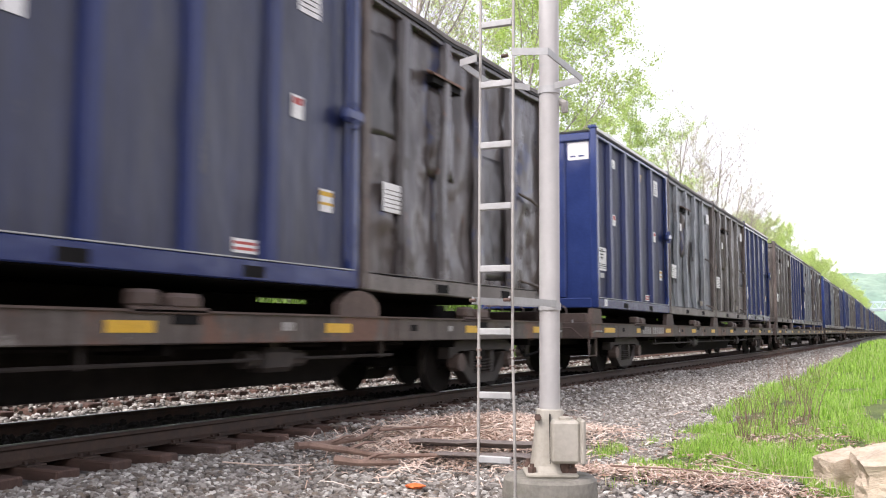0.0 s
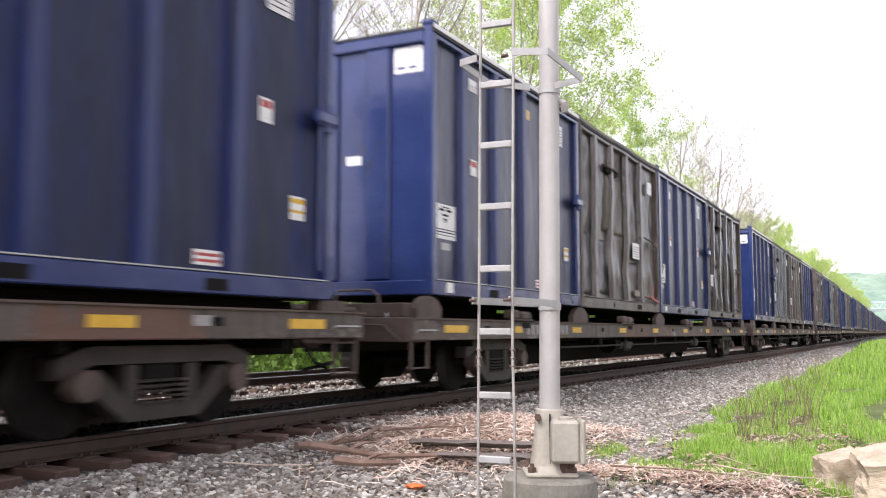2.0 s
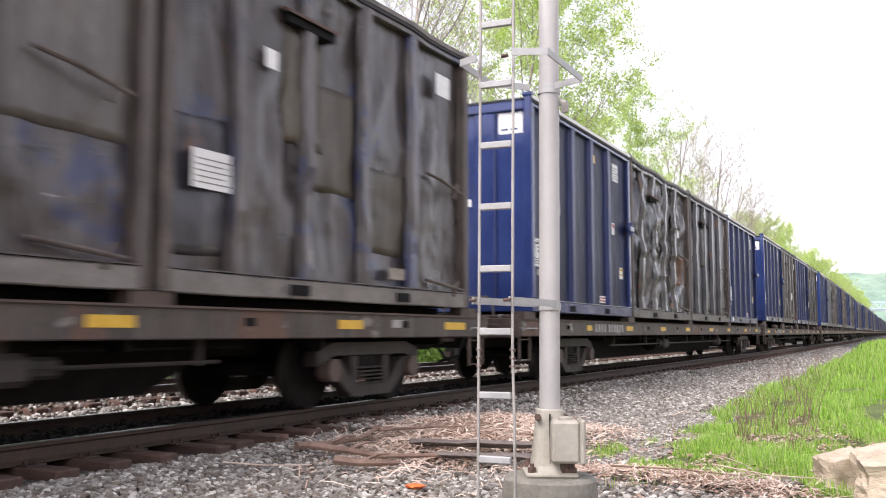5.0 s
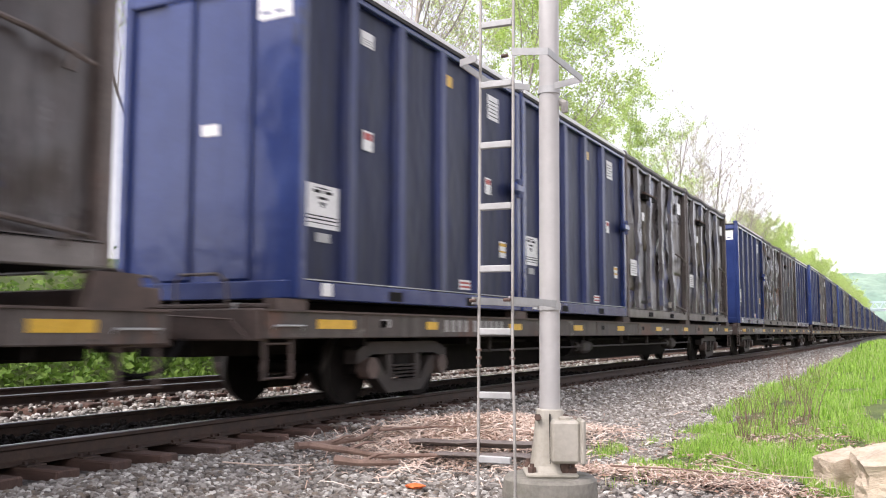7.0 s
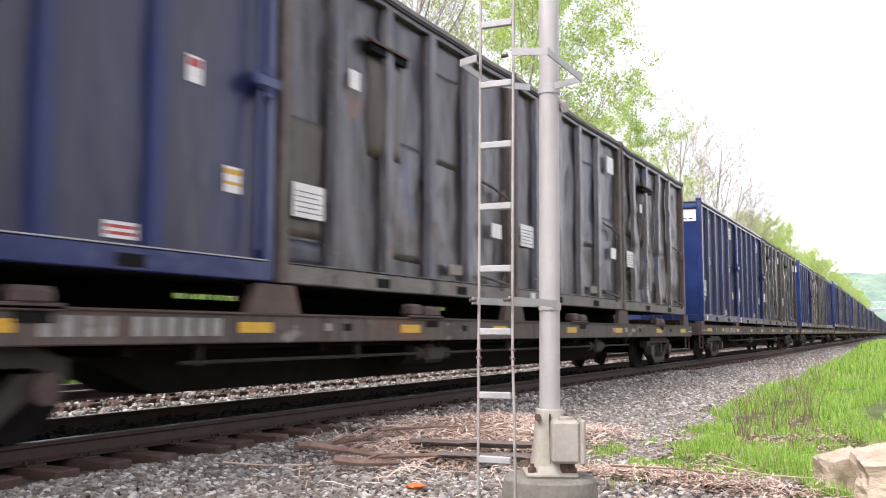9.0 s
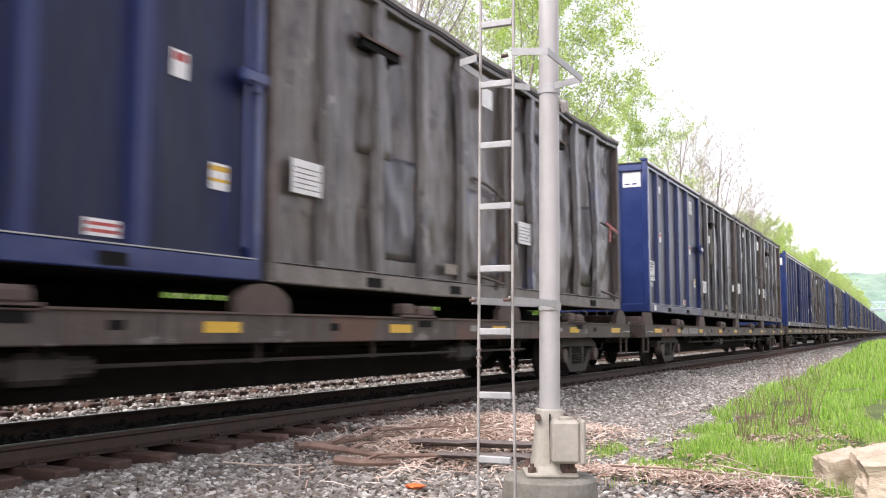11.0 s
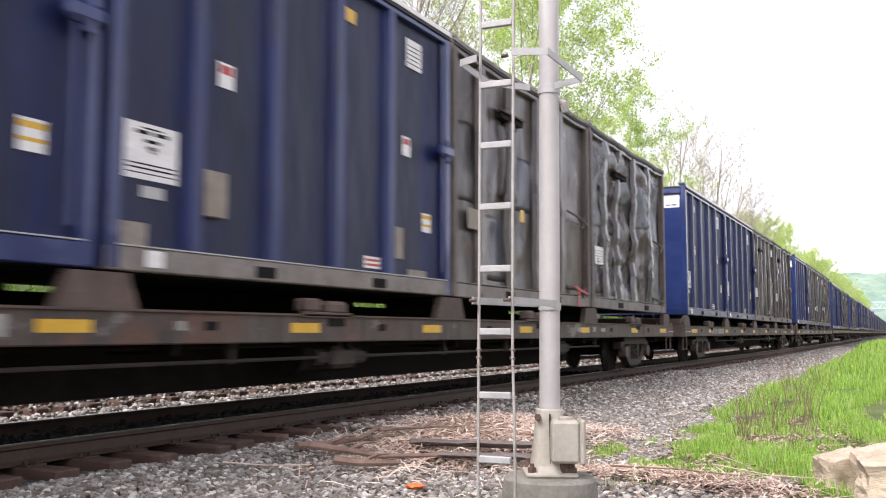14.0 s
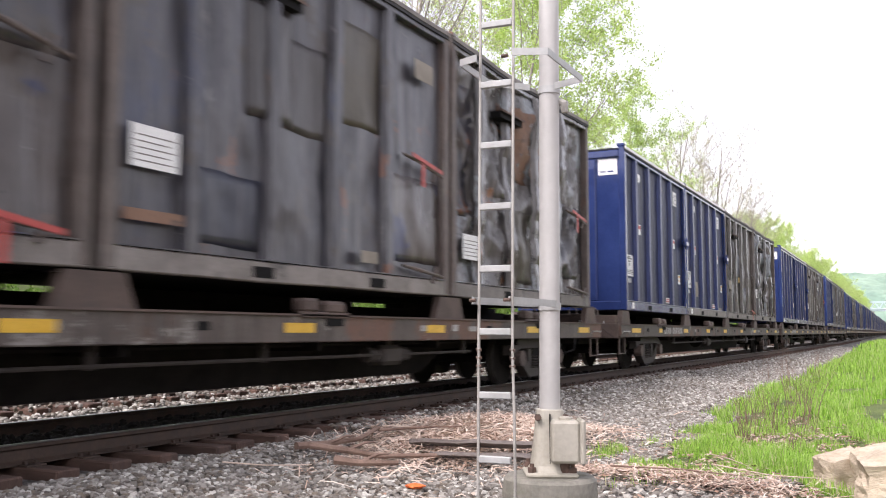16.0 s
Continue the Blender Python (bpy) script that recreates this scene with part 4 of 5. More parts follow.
def build_flatcar(raised, seed, detail=True, rounded=False):
    car = root("container_flatcar", "weathered brown steel flatcar with yellow reflectors carrying four containers", "railway wagon", "wagons of the train")
    B, L = PITCH * 4, 27.06
    y0, y1 = -0.55, B + 0.5
    hw = WID / 2
    zt = 1.10 if not raised else 1.06
    zb = zt - 0.29
    for s in (1, -1):
        X0, X1 = (hw - 0.1, hw + 0.02) if s > 0 else (-hw - 0.02, -hw + 0.1)
        part("side_sill", box(bmesh.new(), X0, X1, y0, y1, zb, zt, bevel=0.012), "frame", car, "grey-brown rust-stained side sill")
    part("sill_flange", bx(hw + 0.0, hw + 0.05, y0, y1, zt - 0.018, zt + 0.002), "steel", car)
    part("deck", bx(-hw + 0.1, hw - 0.1, y0, y1, zt - 0.09, zt - 0.03), "steel", car)
    part("center_sill", prism(bmesh.new(), [(y0, 0.95), (y1, 0.95), (y1, 0.62), (B - 4.6, 0.62), (B - 5.4, 0.28), (5.4, 0.28), (4.6, 0.62), (y0, 0.62)], -0.36, 0.36, axis="x"), "under", car, "deep centre sill coloured black for the shade under the wagon")
    for y, s in ((y0, -1), (y1, 1)):
        part("end_sill", box(bmesh.new(), -hw + 0.02, hw - 0.02, y - 0.06, y + 0.06, zb - 0.02, zt + 0.01, bevel=0.015), "steel", car)
        part("end_bulkhead", box(bmesh.new(), -hw + 0.08, hw - 0.1, min(y + s * 0.03, y - s * 0.2), max(y + s * 0.03, y - s * 0.2), zt + 0.012, zt + (0.19 if raised else 0.06), bevel=0.012), "steel", car, "rust-brown transverse end beam")
        cp = bmesh.new()
        box(cp, -0.13, 0.13, min(y, y + s * 0.62), max(y, y + s * 0.62), 0.72, 0.94, bevel=0.02)
        box(cp, -0.2, 0.2, min(y + s * 0.55, y + s * 0.86), max(y + s * 0.55, y + s * 0.86), 0.68, 0.98, bevel=0.06)
        part("coupler", cp, "steel", car, "rusty knuckle coupler")
        part("brake_hose", tube(bmesh.new(), [(0.35, y + s * 0.1, 0.8), (0.38, y + s * 0.4, 0.5), (0.25, y + s * 0.85, 0.42)], 0.025, 6), "black", car)
        for x in (hw - 0.16,):
            bm = bmesh.new()
            for z in (0.42, 0.76):
                tube(bm, [(x + 0.12, y - s * 0.06, z), (x + 0.12, y - s * 0.5, z)], 0.012, 5)
            for yy in (y - s * 0.06, y - s * 0.5):
                box(bm, x + 0.1, x + 0.125, yy - 0.025, yy + 0.025, 0.4, 0.85)
            part("stirrup_step", bm, "steel", car)
            bm = tube(bmesh.new(), [(x + 0.17, y - s * 0.12, zt - 0.2), (x + 0.21, y - s * 0.12, zt - 0.16), (x + 0.21, y - s * 0.6, zt - 0.16), (x + 0.17, y - s * 0.6, zt - 0.2)], 0.011, 5)
            part("grab_iron", bm, "galv", car)
            bm = tube(bmesh.new(), [(-0.9, y + s * 0.1, zt - 0.1), (0.2, y + s * 0.14, zt - 0.06), (0.95, y + s * 0.1, zt - 0.1), (1.2, y + s * 0.12, zt - 0.3)], 0.012, 5)
            part("uncoupling_lever", bm, "steel", car)
            for x0, x1 in ((-1.0, -0.1), (0.15, 0.8)):
                bm = tube(bmesh.new(), [(x0, y, zt + 0.04), (x0, y, zt + 0.3), (x0 + 0.06, y, zt + 0.36), (x1 - 0.1, y, zt + 0.36), (x1, y, zt + 0.29), (x1 + 0.03, y, zt + 0.04)], 0.018, 6)
                part("end_handrail", bm, "post", car, "bent tan handrail")
            bm = strap([(0.95, y + s * 0.05, zt + 0.02), (0.95, y - s * 0.25, zt + 0.02)], 0.09, 0.02)
            part("end_bracket", bm, "galv", car)
    if raised:
        # Black filler added so that no light shows below the raised containers.
        part("deck_beam", bx(-1.2, -0.7, -0.3, B + 0.3, zt - 0.05, 1.268), "under", car, "black filler beam added to close the bright gap under the containers")
        for k in range(5):
            y = k * PITCH - 0.05
            for s in (1, -1):
                w = 0.42 if 0 < k < 4 else 0.34
                outline = [(y - w, zt), (y + w, zt), (y + w * 0.72, zt + 0.29), (y - w * 0.72, zt + 0.29)]
                if rounded:
                    outline = [(y - w, zt), (y + w, zt)] + [(y + w * 1.05 * math.cos(a), zt + 0.05 + 0.24 * math.sin(a)) for a in [math.pi * q / 10 for q in range(1, 10)]]
                bm = prism(bmesh.new(), outline, s * (hw - 0.06) - 0.05, s * (hw - 0.06) + 0.05, axis="x")
                part("pedestal", bm, "steel", car, "rust-brown container pedestal")
        for k in range(4):
            part("deck_block", bx(-1.15, -0.8, k * PITCH + 2.3, k * PITCH + (6.9 if k < 3 else 6.2), 1.272, 1.362), "under", car)
            for u in (2.62,):
                y = k * PITCH + u
                bm = box(bmesh.new(), hw - 0.12, hw + 0.06, y, y + 0.28, zt + 0.02, zt + 0.17, bevel=0.03)
                box(bm, hw - 0.12, hw + 0.06, y + 0.42, y + 0.8, zt + 0.0, zt + 0.15, bevel=0.04)
                box(bm, hw + 0.022, hw + 0.05, y - 0.05, y + 0.88, zt - 0.035, zt + 0.03, bevel=0.01)
                part("lock_stand", bm, "steel", car, "rust-brown container lock stand")
                # Black plate in place of the socket's shaded hollow.
                part("lock_socket", box(bmesh.new(), hw + 0.022, hw + 0.03, y + 0.45, y + 0.78, zt - 0.12, zt - 0.037), "black", car)
    else:
        # Same added filler for the low wagon, against the bright strip above the sill.
        part("deck_beam", bx(-1.0, 0.9, 0.3, B - 0.3, zt - 0.05, 1.205), "under", car, "black filler beam added to close the bright gap under the containers")
        for k in range(5):
            for s in (1, -1):
                y = k * PITCH - 0.05
                part("pedestal", bx(s * (hw - 0.12) - 0.09, s * (hw - 0.12) + 0.09, y - 0.25, y + 0.25, zt - 0.03, 1.218), "steel", car)
    rnd = random.Random(seed)
    for y, w in ((0.32, 0.72), (2.78, 0.3), (5.52, 0.5), (8.58, 0.5), (11.4, 0.5), (14.68, 0.52), (17.72, 0.5), (21.2, 0.5), (B - 0.9, 0.62)):
        part("reflector", bx(hw + 0.021, hw + 0.027, y, y + w, zb + 0.1, zb + 0.2), "yellow", car, "yellow reflective strip")
    for i, y in enumerate([3.3 + 0.2 * j for j in range(4)] + [4.2 + 0.19 * j for j in range(6)]):
        bm = box(bmesh.new(), hw + 0.021, hw + 0.024, y, y + 0.115, zb + 0.07, zb + 0.23)
        part("painted_bar", bm, "marks", car)
    for i in range(5 if detail else 0):
        y = rnd.uniform(1, B - 1)
        part("stencil", bx(hw + 0.0205, hw + 0.023, y, y + rnd.uniform(0.12, 0.3), zb + 0.12, zb + 0.12 + rnd.uniform(0.04, 0.1)), "marks", car)
    for y in (1.62, 7.3, 10.3, 13.4, 19.6, 22.6) if detail else ():
        # Thin black plate; the slot's shade is its colour.
        part("sill_slot", bx(hw + 0.0205, hw + 0.023, y, y + 0.17, zb + 0.12, zb + 0.2), "black", car, "slot in the sill as a plate with its shade in the black")
        part("sill_weld", bx(hw + 0.0205, hw + 0.026, y - 0.35, y - 0.33, zb + 0.005, zt - 0.02), "rust", car)
    for k in range(9 if detail else 0):
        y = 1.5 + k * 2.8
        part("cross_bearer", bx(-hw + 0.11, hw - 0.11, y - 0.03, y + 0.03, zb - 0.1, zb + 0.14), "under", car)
    part("air_reservoir", tube(bmesh.new(), [(0.85, 9.2, 0.62), (0.85, 10.4, 0.62)], 0.2, 14), "under", car, "air reservoir coloured black for the shade under the wagon")
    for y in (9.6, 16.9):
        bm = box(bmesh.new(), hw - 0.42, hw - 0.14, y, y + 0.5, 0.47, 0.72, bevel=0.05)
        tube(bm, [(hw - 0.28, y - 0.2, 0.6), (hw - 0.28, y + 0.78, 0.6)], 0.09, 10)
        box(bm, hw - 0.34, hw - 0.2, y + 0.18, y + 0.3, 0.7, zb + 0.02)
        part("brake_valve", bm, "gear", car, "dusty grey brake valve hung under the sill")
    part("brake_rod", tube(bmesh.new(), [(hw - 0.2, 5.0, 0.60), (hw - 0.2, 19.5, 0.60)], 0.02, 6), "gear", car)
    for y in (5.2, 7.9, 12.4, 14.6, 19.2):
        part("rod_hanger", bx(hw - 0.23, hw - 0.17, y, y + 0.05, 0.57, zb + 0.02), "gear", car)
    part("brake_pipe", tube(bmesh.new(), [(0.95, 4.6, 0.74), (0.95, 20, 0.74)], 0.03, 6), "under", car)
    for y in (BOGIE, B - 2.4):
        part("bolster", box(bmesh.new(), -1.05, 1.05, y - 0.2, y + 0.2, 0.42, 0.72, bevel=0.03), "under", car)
        for s in (1.0, -1.0):
            o = part("side_frame", side_frame(s), "gear", car, "cast steel bogie side frame")
            o.location = (0, y, 0)
            for u in (-0.2, 0.0, 0.2):
                bm = bmesh.new()
                for j in range(5):
                    tube(bm, [(s + 0.05 * (1 if s > 0 else -1), y + u, 0.27 + j * 0.045), (s + 0.05 * (1 if s > 0 else -1), y + u, 0.292 + j * 0.045)], 0.085, 8)
                part("spring", bm, "gear", car)
    ws = build_wheelset()
    ws.parent = car
    ws.location = (0, BOGIE - 0.91, 0.45)
    made = [ws]
    for y in (BOGIE + 0.91, B - 2.4 - 0.91, B - 2.4 + 0.91):
        w2 = copy_thing(ws, pose(0, y, 0.45))
        w2.parent = car
        made.append(w2)
    return car


# rear ends of the wagons at the start, one wagon after another up the line
REAR = {0: 20.817, 1: -6.583, 2: -33.5, 3: -60.551, 4: -87.606, 5: -114.65, 6: -141.76, 7: -168.91, 8: -196.0}
LOADS = {
    0: "blue faded brown dull", -1: "brown blue faded dark", 1: "dull brown dull dark", 2: "blue wrecked slate blue", 3: "blue blue dark dark", 4: "dull slate slate dark",
    5: "blue blue brown dark", 6: "blue scuffed brown wrecked", 7: "blue dark slate wrecked", 8: "blue blue dark dark",
}
LOW = {2, 3, -2, -5, -7, -10}
SHIFT = -2.83
MOVERS = []


def build_train():
    pick = random.Random(11)
    kinds = {"blue": [build_container("blue", s) for s in (1, 2)], "dull": [build_container("dull", 4)], "scuffed": [build_container("scuffed", 3)], "dark": [build_container("dark", s) for s in (17, 19)],
             "brown": [build_container("brown", 23)], "faded": [build_container("faded", 31)], "slate": [build_container("slate", 49)], "wrecked": [build_container("wrecked", 42)]}
    far = {k: [build_container(k, 90 + i, False)] for i, k in enumerate(SKINS) if k not in ("dull", "scuffed", "slate", "wrecked")}
    cars = {(r, d): build_flatcar(r, 5 + r, d) for r in (True, False) for d in (True, False)}
    cars["rounded", True] = build_flatcar(True, 9, True, True)
    used = set()
    count = {k: 0 for k in kinds}

    def take(src):
        if src.name not in used:
            used.add(src.name)
            return src
        return copy_thing(src, pose(0, 0, 0))
    for n in range(8, -15, -1):
        y = REAR.get(n, REAR[0] - 27.06 * n) + SHIFT
        raised = n not in LOW
        car = take(cars["rounded" if n in (1, 5) else raised, n > -3])
        MOVERS.append((car, y, 0.0, 0.0, n >= -1))
        load = LOADS[n].split() if n in LOADS else ["blue", pick.choice(["dark", "blue", "brown", "faded"]), pick.choice(["dark", "blue", "brown"]), pick.choice(["dark", "blue", "brown"])]
        for k, kind in enumerate(load):
            stock = kinds[kind] if n > -4 else far[kind]
            if (n, k) in LOOKS:
                c = build_container(kind, LOOKS[n, k]["seed"], True, LOOKS[n, k])
            else:
                c = take(stock[count[kind] % len(stock)])
                count[kind] += 1
            MOVERS.append((c, y, k * PITCH, 1.37 if raised else 1.22, False))
    for src in [o for stock in (*kinds.values(), *far.values(), cars.values()) for o in stock]:
        if src.name not in used:
            for o in [*src.children_recursive, src]:
                bpy.data.objects.remove(o)


build_train()


# ---- ballast stones, litter, grass ----
def pebble(seed):
    bm = bmesh.new()
    bmesh.ops.create_icosphere(bm, subdivisions=1, radius=1.0)
    r = random.Random(seed)
    vs = [tuple(v.co * r.uniform(0.68, 1.2)) for v in bm.verts]
    fs = [tuple(v.index for v in f.verts) for f in bm.faces]
    bm.free()
    return np.array(vs), np.array(fs)


def strew(name, spots, shapes, size, squash, material, seed, label, category, lift=0.3, parent=None):
    """Many small solids at spots (n x 2), each turned and scaled at random, as one mesh."""
    g = np.random.default_rng(seed)
    V, F, base = [], [], 0
    for k, (v, f) in enumerate(shapes):
        pts = spots[k::len(shapes)].copy()
        pts[:, 0] += [bend(b) for b in pts[:, 1]]
        n = len(pts)
        q = g.normal(size=(n, 4))
        q /= np.linalg.norm(q, axis=1)[:, None]
        w, x, y, z = q.T
        R = np.stack([np.stack([1 - 2 * (y * y + z * z), 2 * (x * y - z * w), 2 * (x * z + y * w)], -1),
                      np.stack([2 * (x * y + z * w), 1 - 2 * (x * x + z * z), 2 * (y * z - x * w)], -1),
                      np.stack([2 * (x * z - y * w), 2 * (y * z + x * w), 1 - 2 * (x * x + y * y)], -1)], -2)
        s = g.uniform(size[0], size[1], (n, 1, 1)) * g.uniform(0.75, 1.25, (n, 1, 3))
        P = np.einsum("nij,nkj->nki", R, v[None] * s)
        P[:, :, 2] *= squash
        zz = np.array([bumpy(a, b) for a, b in pts[:, :2]]) + lift * s[:, 0, 0] + (pts[:, 2] if pts.shape[1] > 2 else 0)
        P += np.stack([pts[:, 0], pts[:, 1], zz], -1)[:, None]
        V.append(P.reshape(-1, 3))
        F.append((f[None] + (np.arange(n) * len(v))[:, None, None]).reshape(-1, f.shape[1]) + base)
        base += n * len(v)
    o = stuff_mesh(name, np.concatenate(V).tolist(), np.concatenate(F).tolist(), material, parent)
    return tagged(o, label, category, kind="stuff")


def plot(g, x0, x1, y0, y1, n):
    p = np.stack([g.uniform(x0, x1, n), g.uniform(y0, y1, n)], -1)
    return p[(p[:, 0] > -1.36 * p[:, 1] - 0.4)]


def build_ballast():
    g = np.random.default_rng(5)
    shapes = [pebble(i) for i in range(8)]
    near = np.concatenate([plot(g, -5.75, -2.3, 4, 14, 36000), plot(g, -2.6, -0.8, 5.0, 8.3, 3200)])
    strew("ballast_stones", near, shapes, (0.013, 0.034), 0.75, "stones", 1, "loose grey crushed ballast stones beside the track", "ballast")
    strew("ballast_stones", plot(g, -5.75, -2.45, 14, 34, 27000), shapes, (0.02, 0.04), 0.75, "stones", 2, "loose grey crushed ballast stones beside the track", "ballast")
    strew("ballast_stones", plot(g, -5.6, -3.0, 34, 80, 11000), shapes, (0.032, 0.06), 0.75, "stones", 6, "loose grey crushed ballast stones beside the track", "ballast")
    strew("ballast_stones", plot(g, -10.9, -8.0, 5, 26, 7500), shapes, (0.025, 0.05), 0.75, "stones", 3, "pale ballast stones between the two tracks", "ballast")
    strew("ballast_stones", plot(g, -11.0, -8.2, 26, 80, 5000), shapes, (0.04, 0.07), 0.75, "stones", 11, "pale ballast stones between the two tracks", "ballast")
    over = plot(g, -13.0, -10.55, 5, 34, 9000)
    over = np.concatenate([over, g.uniform(0.0, 0.1, (len(over), 1))], 1)
    strew("ballast_stones", over, shapes, (0.025, 0.05), 0.75, "stones", 12, "ballast stones heaped between sleepers of the second track", "ballast")
    # Oil-dark stones between the rails; their black also holds the train's shade.
    oily_shaded = plot(g, -7.6, -6.3, 3, 22, 8000)
    oily_shaded = np.concatenate([oily_shaded, g.uniform(0.03, 0.13, (len(oily_shaded), 1))], 1)
    strew("ballast_stones", oily_shaded, shapes, (0.025, 0.045), 0.7, "under", 4, "oil-dark ballast stones between the rails with train shade in their colour", "ballast", lift=0.8)
    # stones heaped over the sleeper ends further up the line
    heap = plot(g, -5.95, -5.35, 8.6, 26, 5200)
    heap = np.concatenate([heap, g.uniform(0.0, 0.06, (len(heap), 1))], 1)
    strew("ballast_stones", heap, shapes, (0.02, 0.045), 0.8, "stones", 8, "ballast stones heaped over the sleeper ends", "ballast")


build_ballast()


def mound(x, y):
    """Height of the heap of dead stalks."""
    return 0.21 * max(0, 1 - ((x + 4.1) / 1.3) ** 2) * max(0, 1 - ((y - 9.5) / 2.0) ** 2) + 0.06 * max(0, 1 - ((x + 1.9) / 1.3) ** 2) * max(0, 1 - ((y - 7.7) / 0.9) ** 2)


def build_litter():
    g = np.random.default_rng(9)

    def blades(n, spots, length, width, rise, sag=(-0.02, 0.05)):
        a = g.uniform(0, 2 * np.pi, n)
        L = g.uniform(*length, n)
        w = g.uniform(*width, n)
        d = np.stack([np.cos(a), np.sin(a), g.uniform(-rise * 0.4, rise, n)], -1) * L[:, None]
        s = np.stack([-np.sin(a), np.cos(a), g.uniform(-0.5, 0.5, n)], -1) * w[:, None]
        base = np.stack([spots[:, 0], spots[:, 1], [bumpy(x, y) + mound(x, y) for x, y in spots]], -1)
        base[:, 2] += g.uniform(0.0, 0.05, n)
        mid = base + d * 0.5 + np.stack([0 * a, 0 * a, g.uniform(*sag, n)], -1)
        V = np.stack([base - s, base + s, mid + s, mid - s, base + d + s * 0.4, base + d - s * 0.4], 1).reshape(-1, 3)
        i = np.arange(n)[:, None] * 6
        return V, np.concatenate([i + np.array([[0, 1, 2, 3]]), i + np.array([[3, 2, 4, 5]])])

    def spread(n, cx, cy, sx, sy):
        return np.stack([g.normal(cx, sx, n), g.normal(cy, sy, n)], -1)
    def diag(n):
        u = g.uniform(-0.15, 1.15, n)
        return np.stack([-2.6 + 1.65 * u + g.normal(0, 0.12, n), 7.95 - 0.95 * u + g.normal(0, 0.2, n)], -1)
    s1 = np.concatenate([spread(4800, -4.15, 9.3, 0.5, 1.1), spread(500, -4.7, 8.3, 0.4, 0.5), diag(10)])
    v, f = blades(len(s1), s1, (0.1, 0.42), (0.003, 0.008), 0.2)
    tagged(stuff_mesh("dead_stalks", v.tolist(), f.tolist(), "straw"), "heap of broken pale dead stalks on the ballast", "debris", kind="stuff")
    s3 = diag(700)
    v, f = blades(len(s3), s3, (0.08, 0.3), (0.002, 0.006), 0.1)
    tagged(stuff_mesh("dead_stalks", v.tolist(), f.tolist(), "straw"), "flat pale dead stalks at the edge of the grass", "debris", kind="stuff")
    s2 = np.concatenate([spread(4200, -4.1, 9.2, 0.55, 1.1), diag(1700), spread(4500, -1.4, 10.6, 0.7, 1.6)])
    v, f = blades(len(s2), s2, (0.022, 0.065), (0.005, 0.014), 0.14, (-0.006, 0.01))
    tagged(stuff_mesh("dead_leaves", v.tolist(), f.tolist(), "litter"), "brown dead leaves and bark chips on the ballast", "debris", kind="stuff")


build_litter()


def build_branches():
    for pts, r, mat, label in (
        ([(-5.05, 7.0), (-4.95, 7.35), (-4.85, 7.75), (-4.9, 8.2)], 0.036, "wood", "bare brown fallen branch lying on ballast"),
        ([(-4.5, 6.8), (-4.3, 6.86), (-4.0, 7.03)], 0.042, "wood", "short thick brown piece of rotten branch"),
        ([(-5.0, 7.15), (-4.7, 7.3), (-4.35, 7.3), (-3.9, 7.6)], 0.036, "wood", "bare brown fallen branch lying on ballast"),
        ([(-5.1, 6.05), (-4.85, 6.3), (-4.6, 6.6)], 0.007, "straw", "thin pale dead stalk on ballast"),
        ([(-4.9, 8.2), (-4.6, 8.6), (-4.2, 8.7)], 0.016, "wood", "bare brown fallen branch lying on ballast"),
        ([(-1.75, 8.9), (-1.45, 8.2), (-1.2, 7.6)], 0.006, "straw", "thin pale dead stalk over the grass"),
        ([(-1.5, 7.7), (-1.0, 7.3), (-0.6, 7.3)], 0.006, "straw", "thin pale dead stalk over the grass"),
        ([(-2.3, 7.6), (-1.7, 7.45), (-1.2, 7.3)], 0.009, "wood", "thin brown twig on dead leaves"),
    ):
        rnd = random.Random(len(pts) * 7 + int(r * 1000))
        path = []
        for i, (x, y) in enumerate(pts):
            z = ground_z(x) + mound(x, y) + r + 0.06 + rnd.uniform(0, 0.03)
            path.append((x, y, z))
        rad = [r * (1 - 0.5 * i / (len(pts) - 1)) for i in range(len(pts))]
        bm = tube(bmesh.new(), path, rad, 7)
        if r > 0.015:
            p = Vector(path[1])
            tube(bm, [p, p + Vector((0.1, 0.16, 0.06)), p + Vector((0.13, 0.3, 0.05))], [r * 0.5, r * 0.35, r * 0.15], 5)
        tagged(part("fallen_branch", bm, mat), label, "branch")
    for a, b, w in (((-4.35, 7.85), (-3.05, 8.15), 0.13), ((-4.0, 7.6), (-3.1, 7.85), 0.1)):
        d = Vector((b[0] - a[0], b[1] - a[1], 0))
        bm = bmesh.new()
        n = 9
        rows = []
        for i in range(n):
            x = d.length * i / (n - 1)
            ww = w * (0.65 + 0.35 * noise.noise((x * 4, w * 30, 0))) * (0.25 if i in (0, n - 1) else 1)
            rows.append([bm.verts.new((x, u, z + 0.012 * noise.noise((x * 5, u, 2)))) for u, z in ((-ww, 0), (-ww, 0.035), (ww, 0.05), (ww, 0.0))])
        for p, q in zip(rows, rows[1:]):
            for j in range(4):
                bm.faces.new((p[j], p[(j + 1) % 4], q[(j + 1) % 4], q[j]))
        bm.faces.new(rows[0][::-1])
        bm.faces.new(rows[-1])
        bmesh.ops.recalc_face_normals(bm, faces=bm.faces[:])
        o = tagged(part("rotten_board", bm, "grey_wood"), "split grey rotten board lying in dead stalks", "board")
        o.matrix_basis = pose(a[0], a[1], ground_z(a[0]) + mound(*a) + 0.10, -20, 0, math.degrees(math.atan2(d.y, d.x)))
    bm = bmesh.new()
    bmesh.ops.create_icosphere(bm, subdivisions=2, radius=1)
    for v in bm.verts:
        k = 1 + 0.5 * noise.noise(v.co * 2.5)
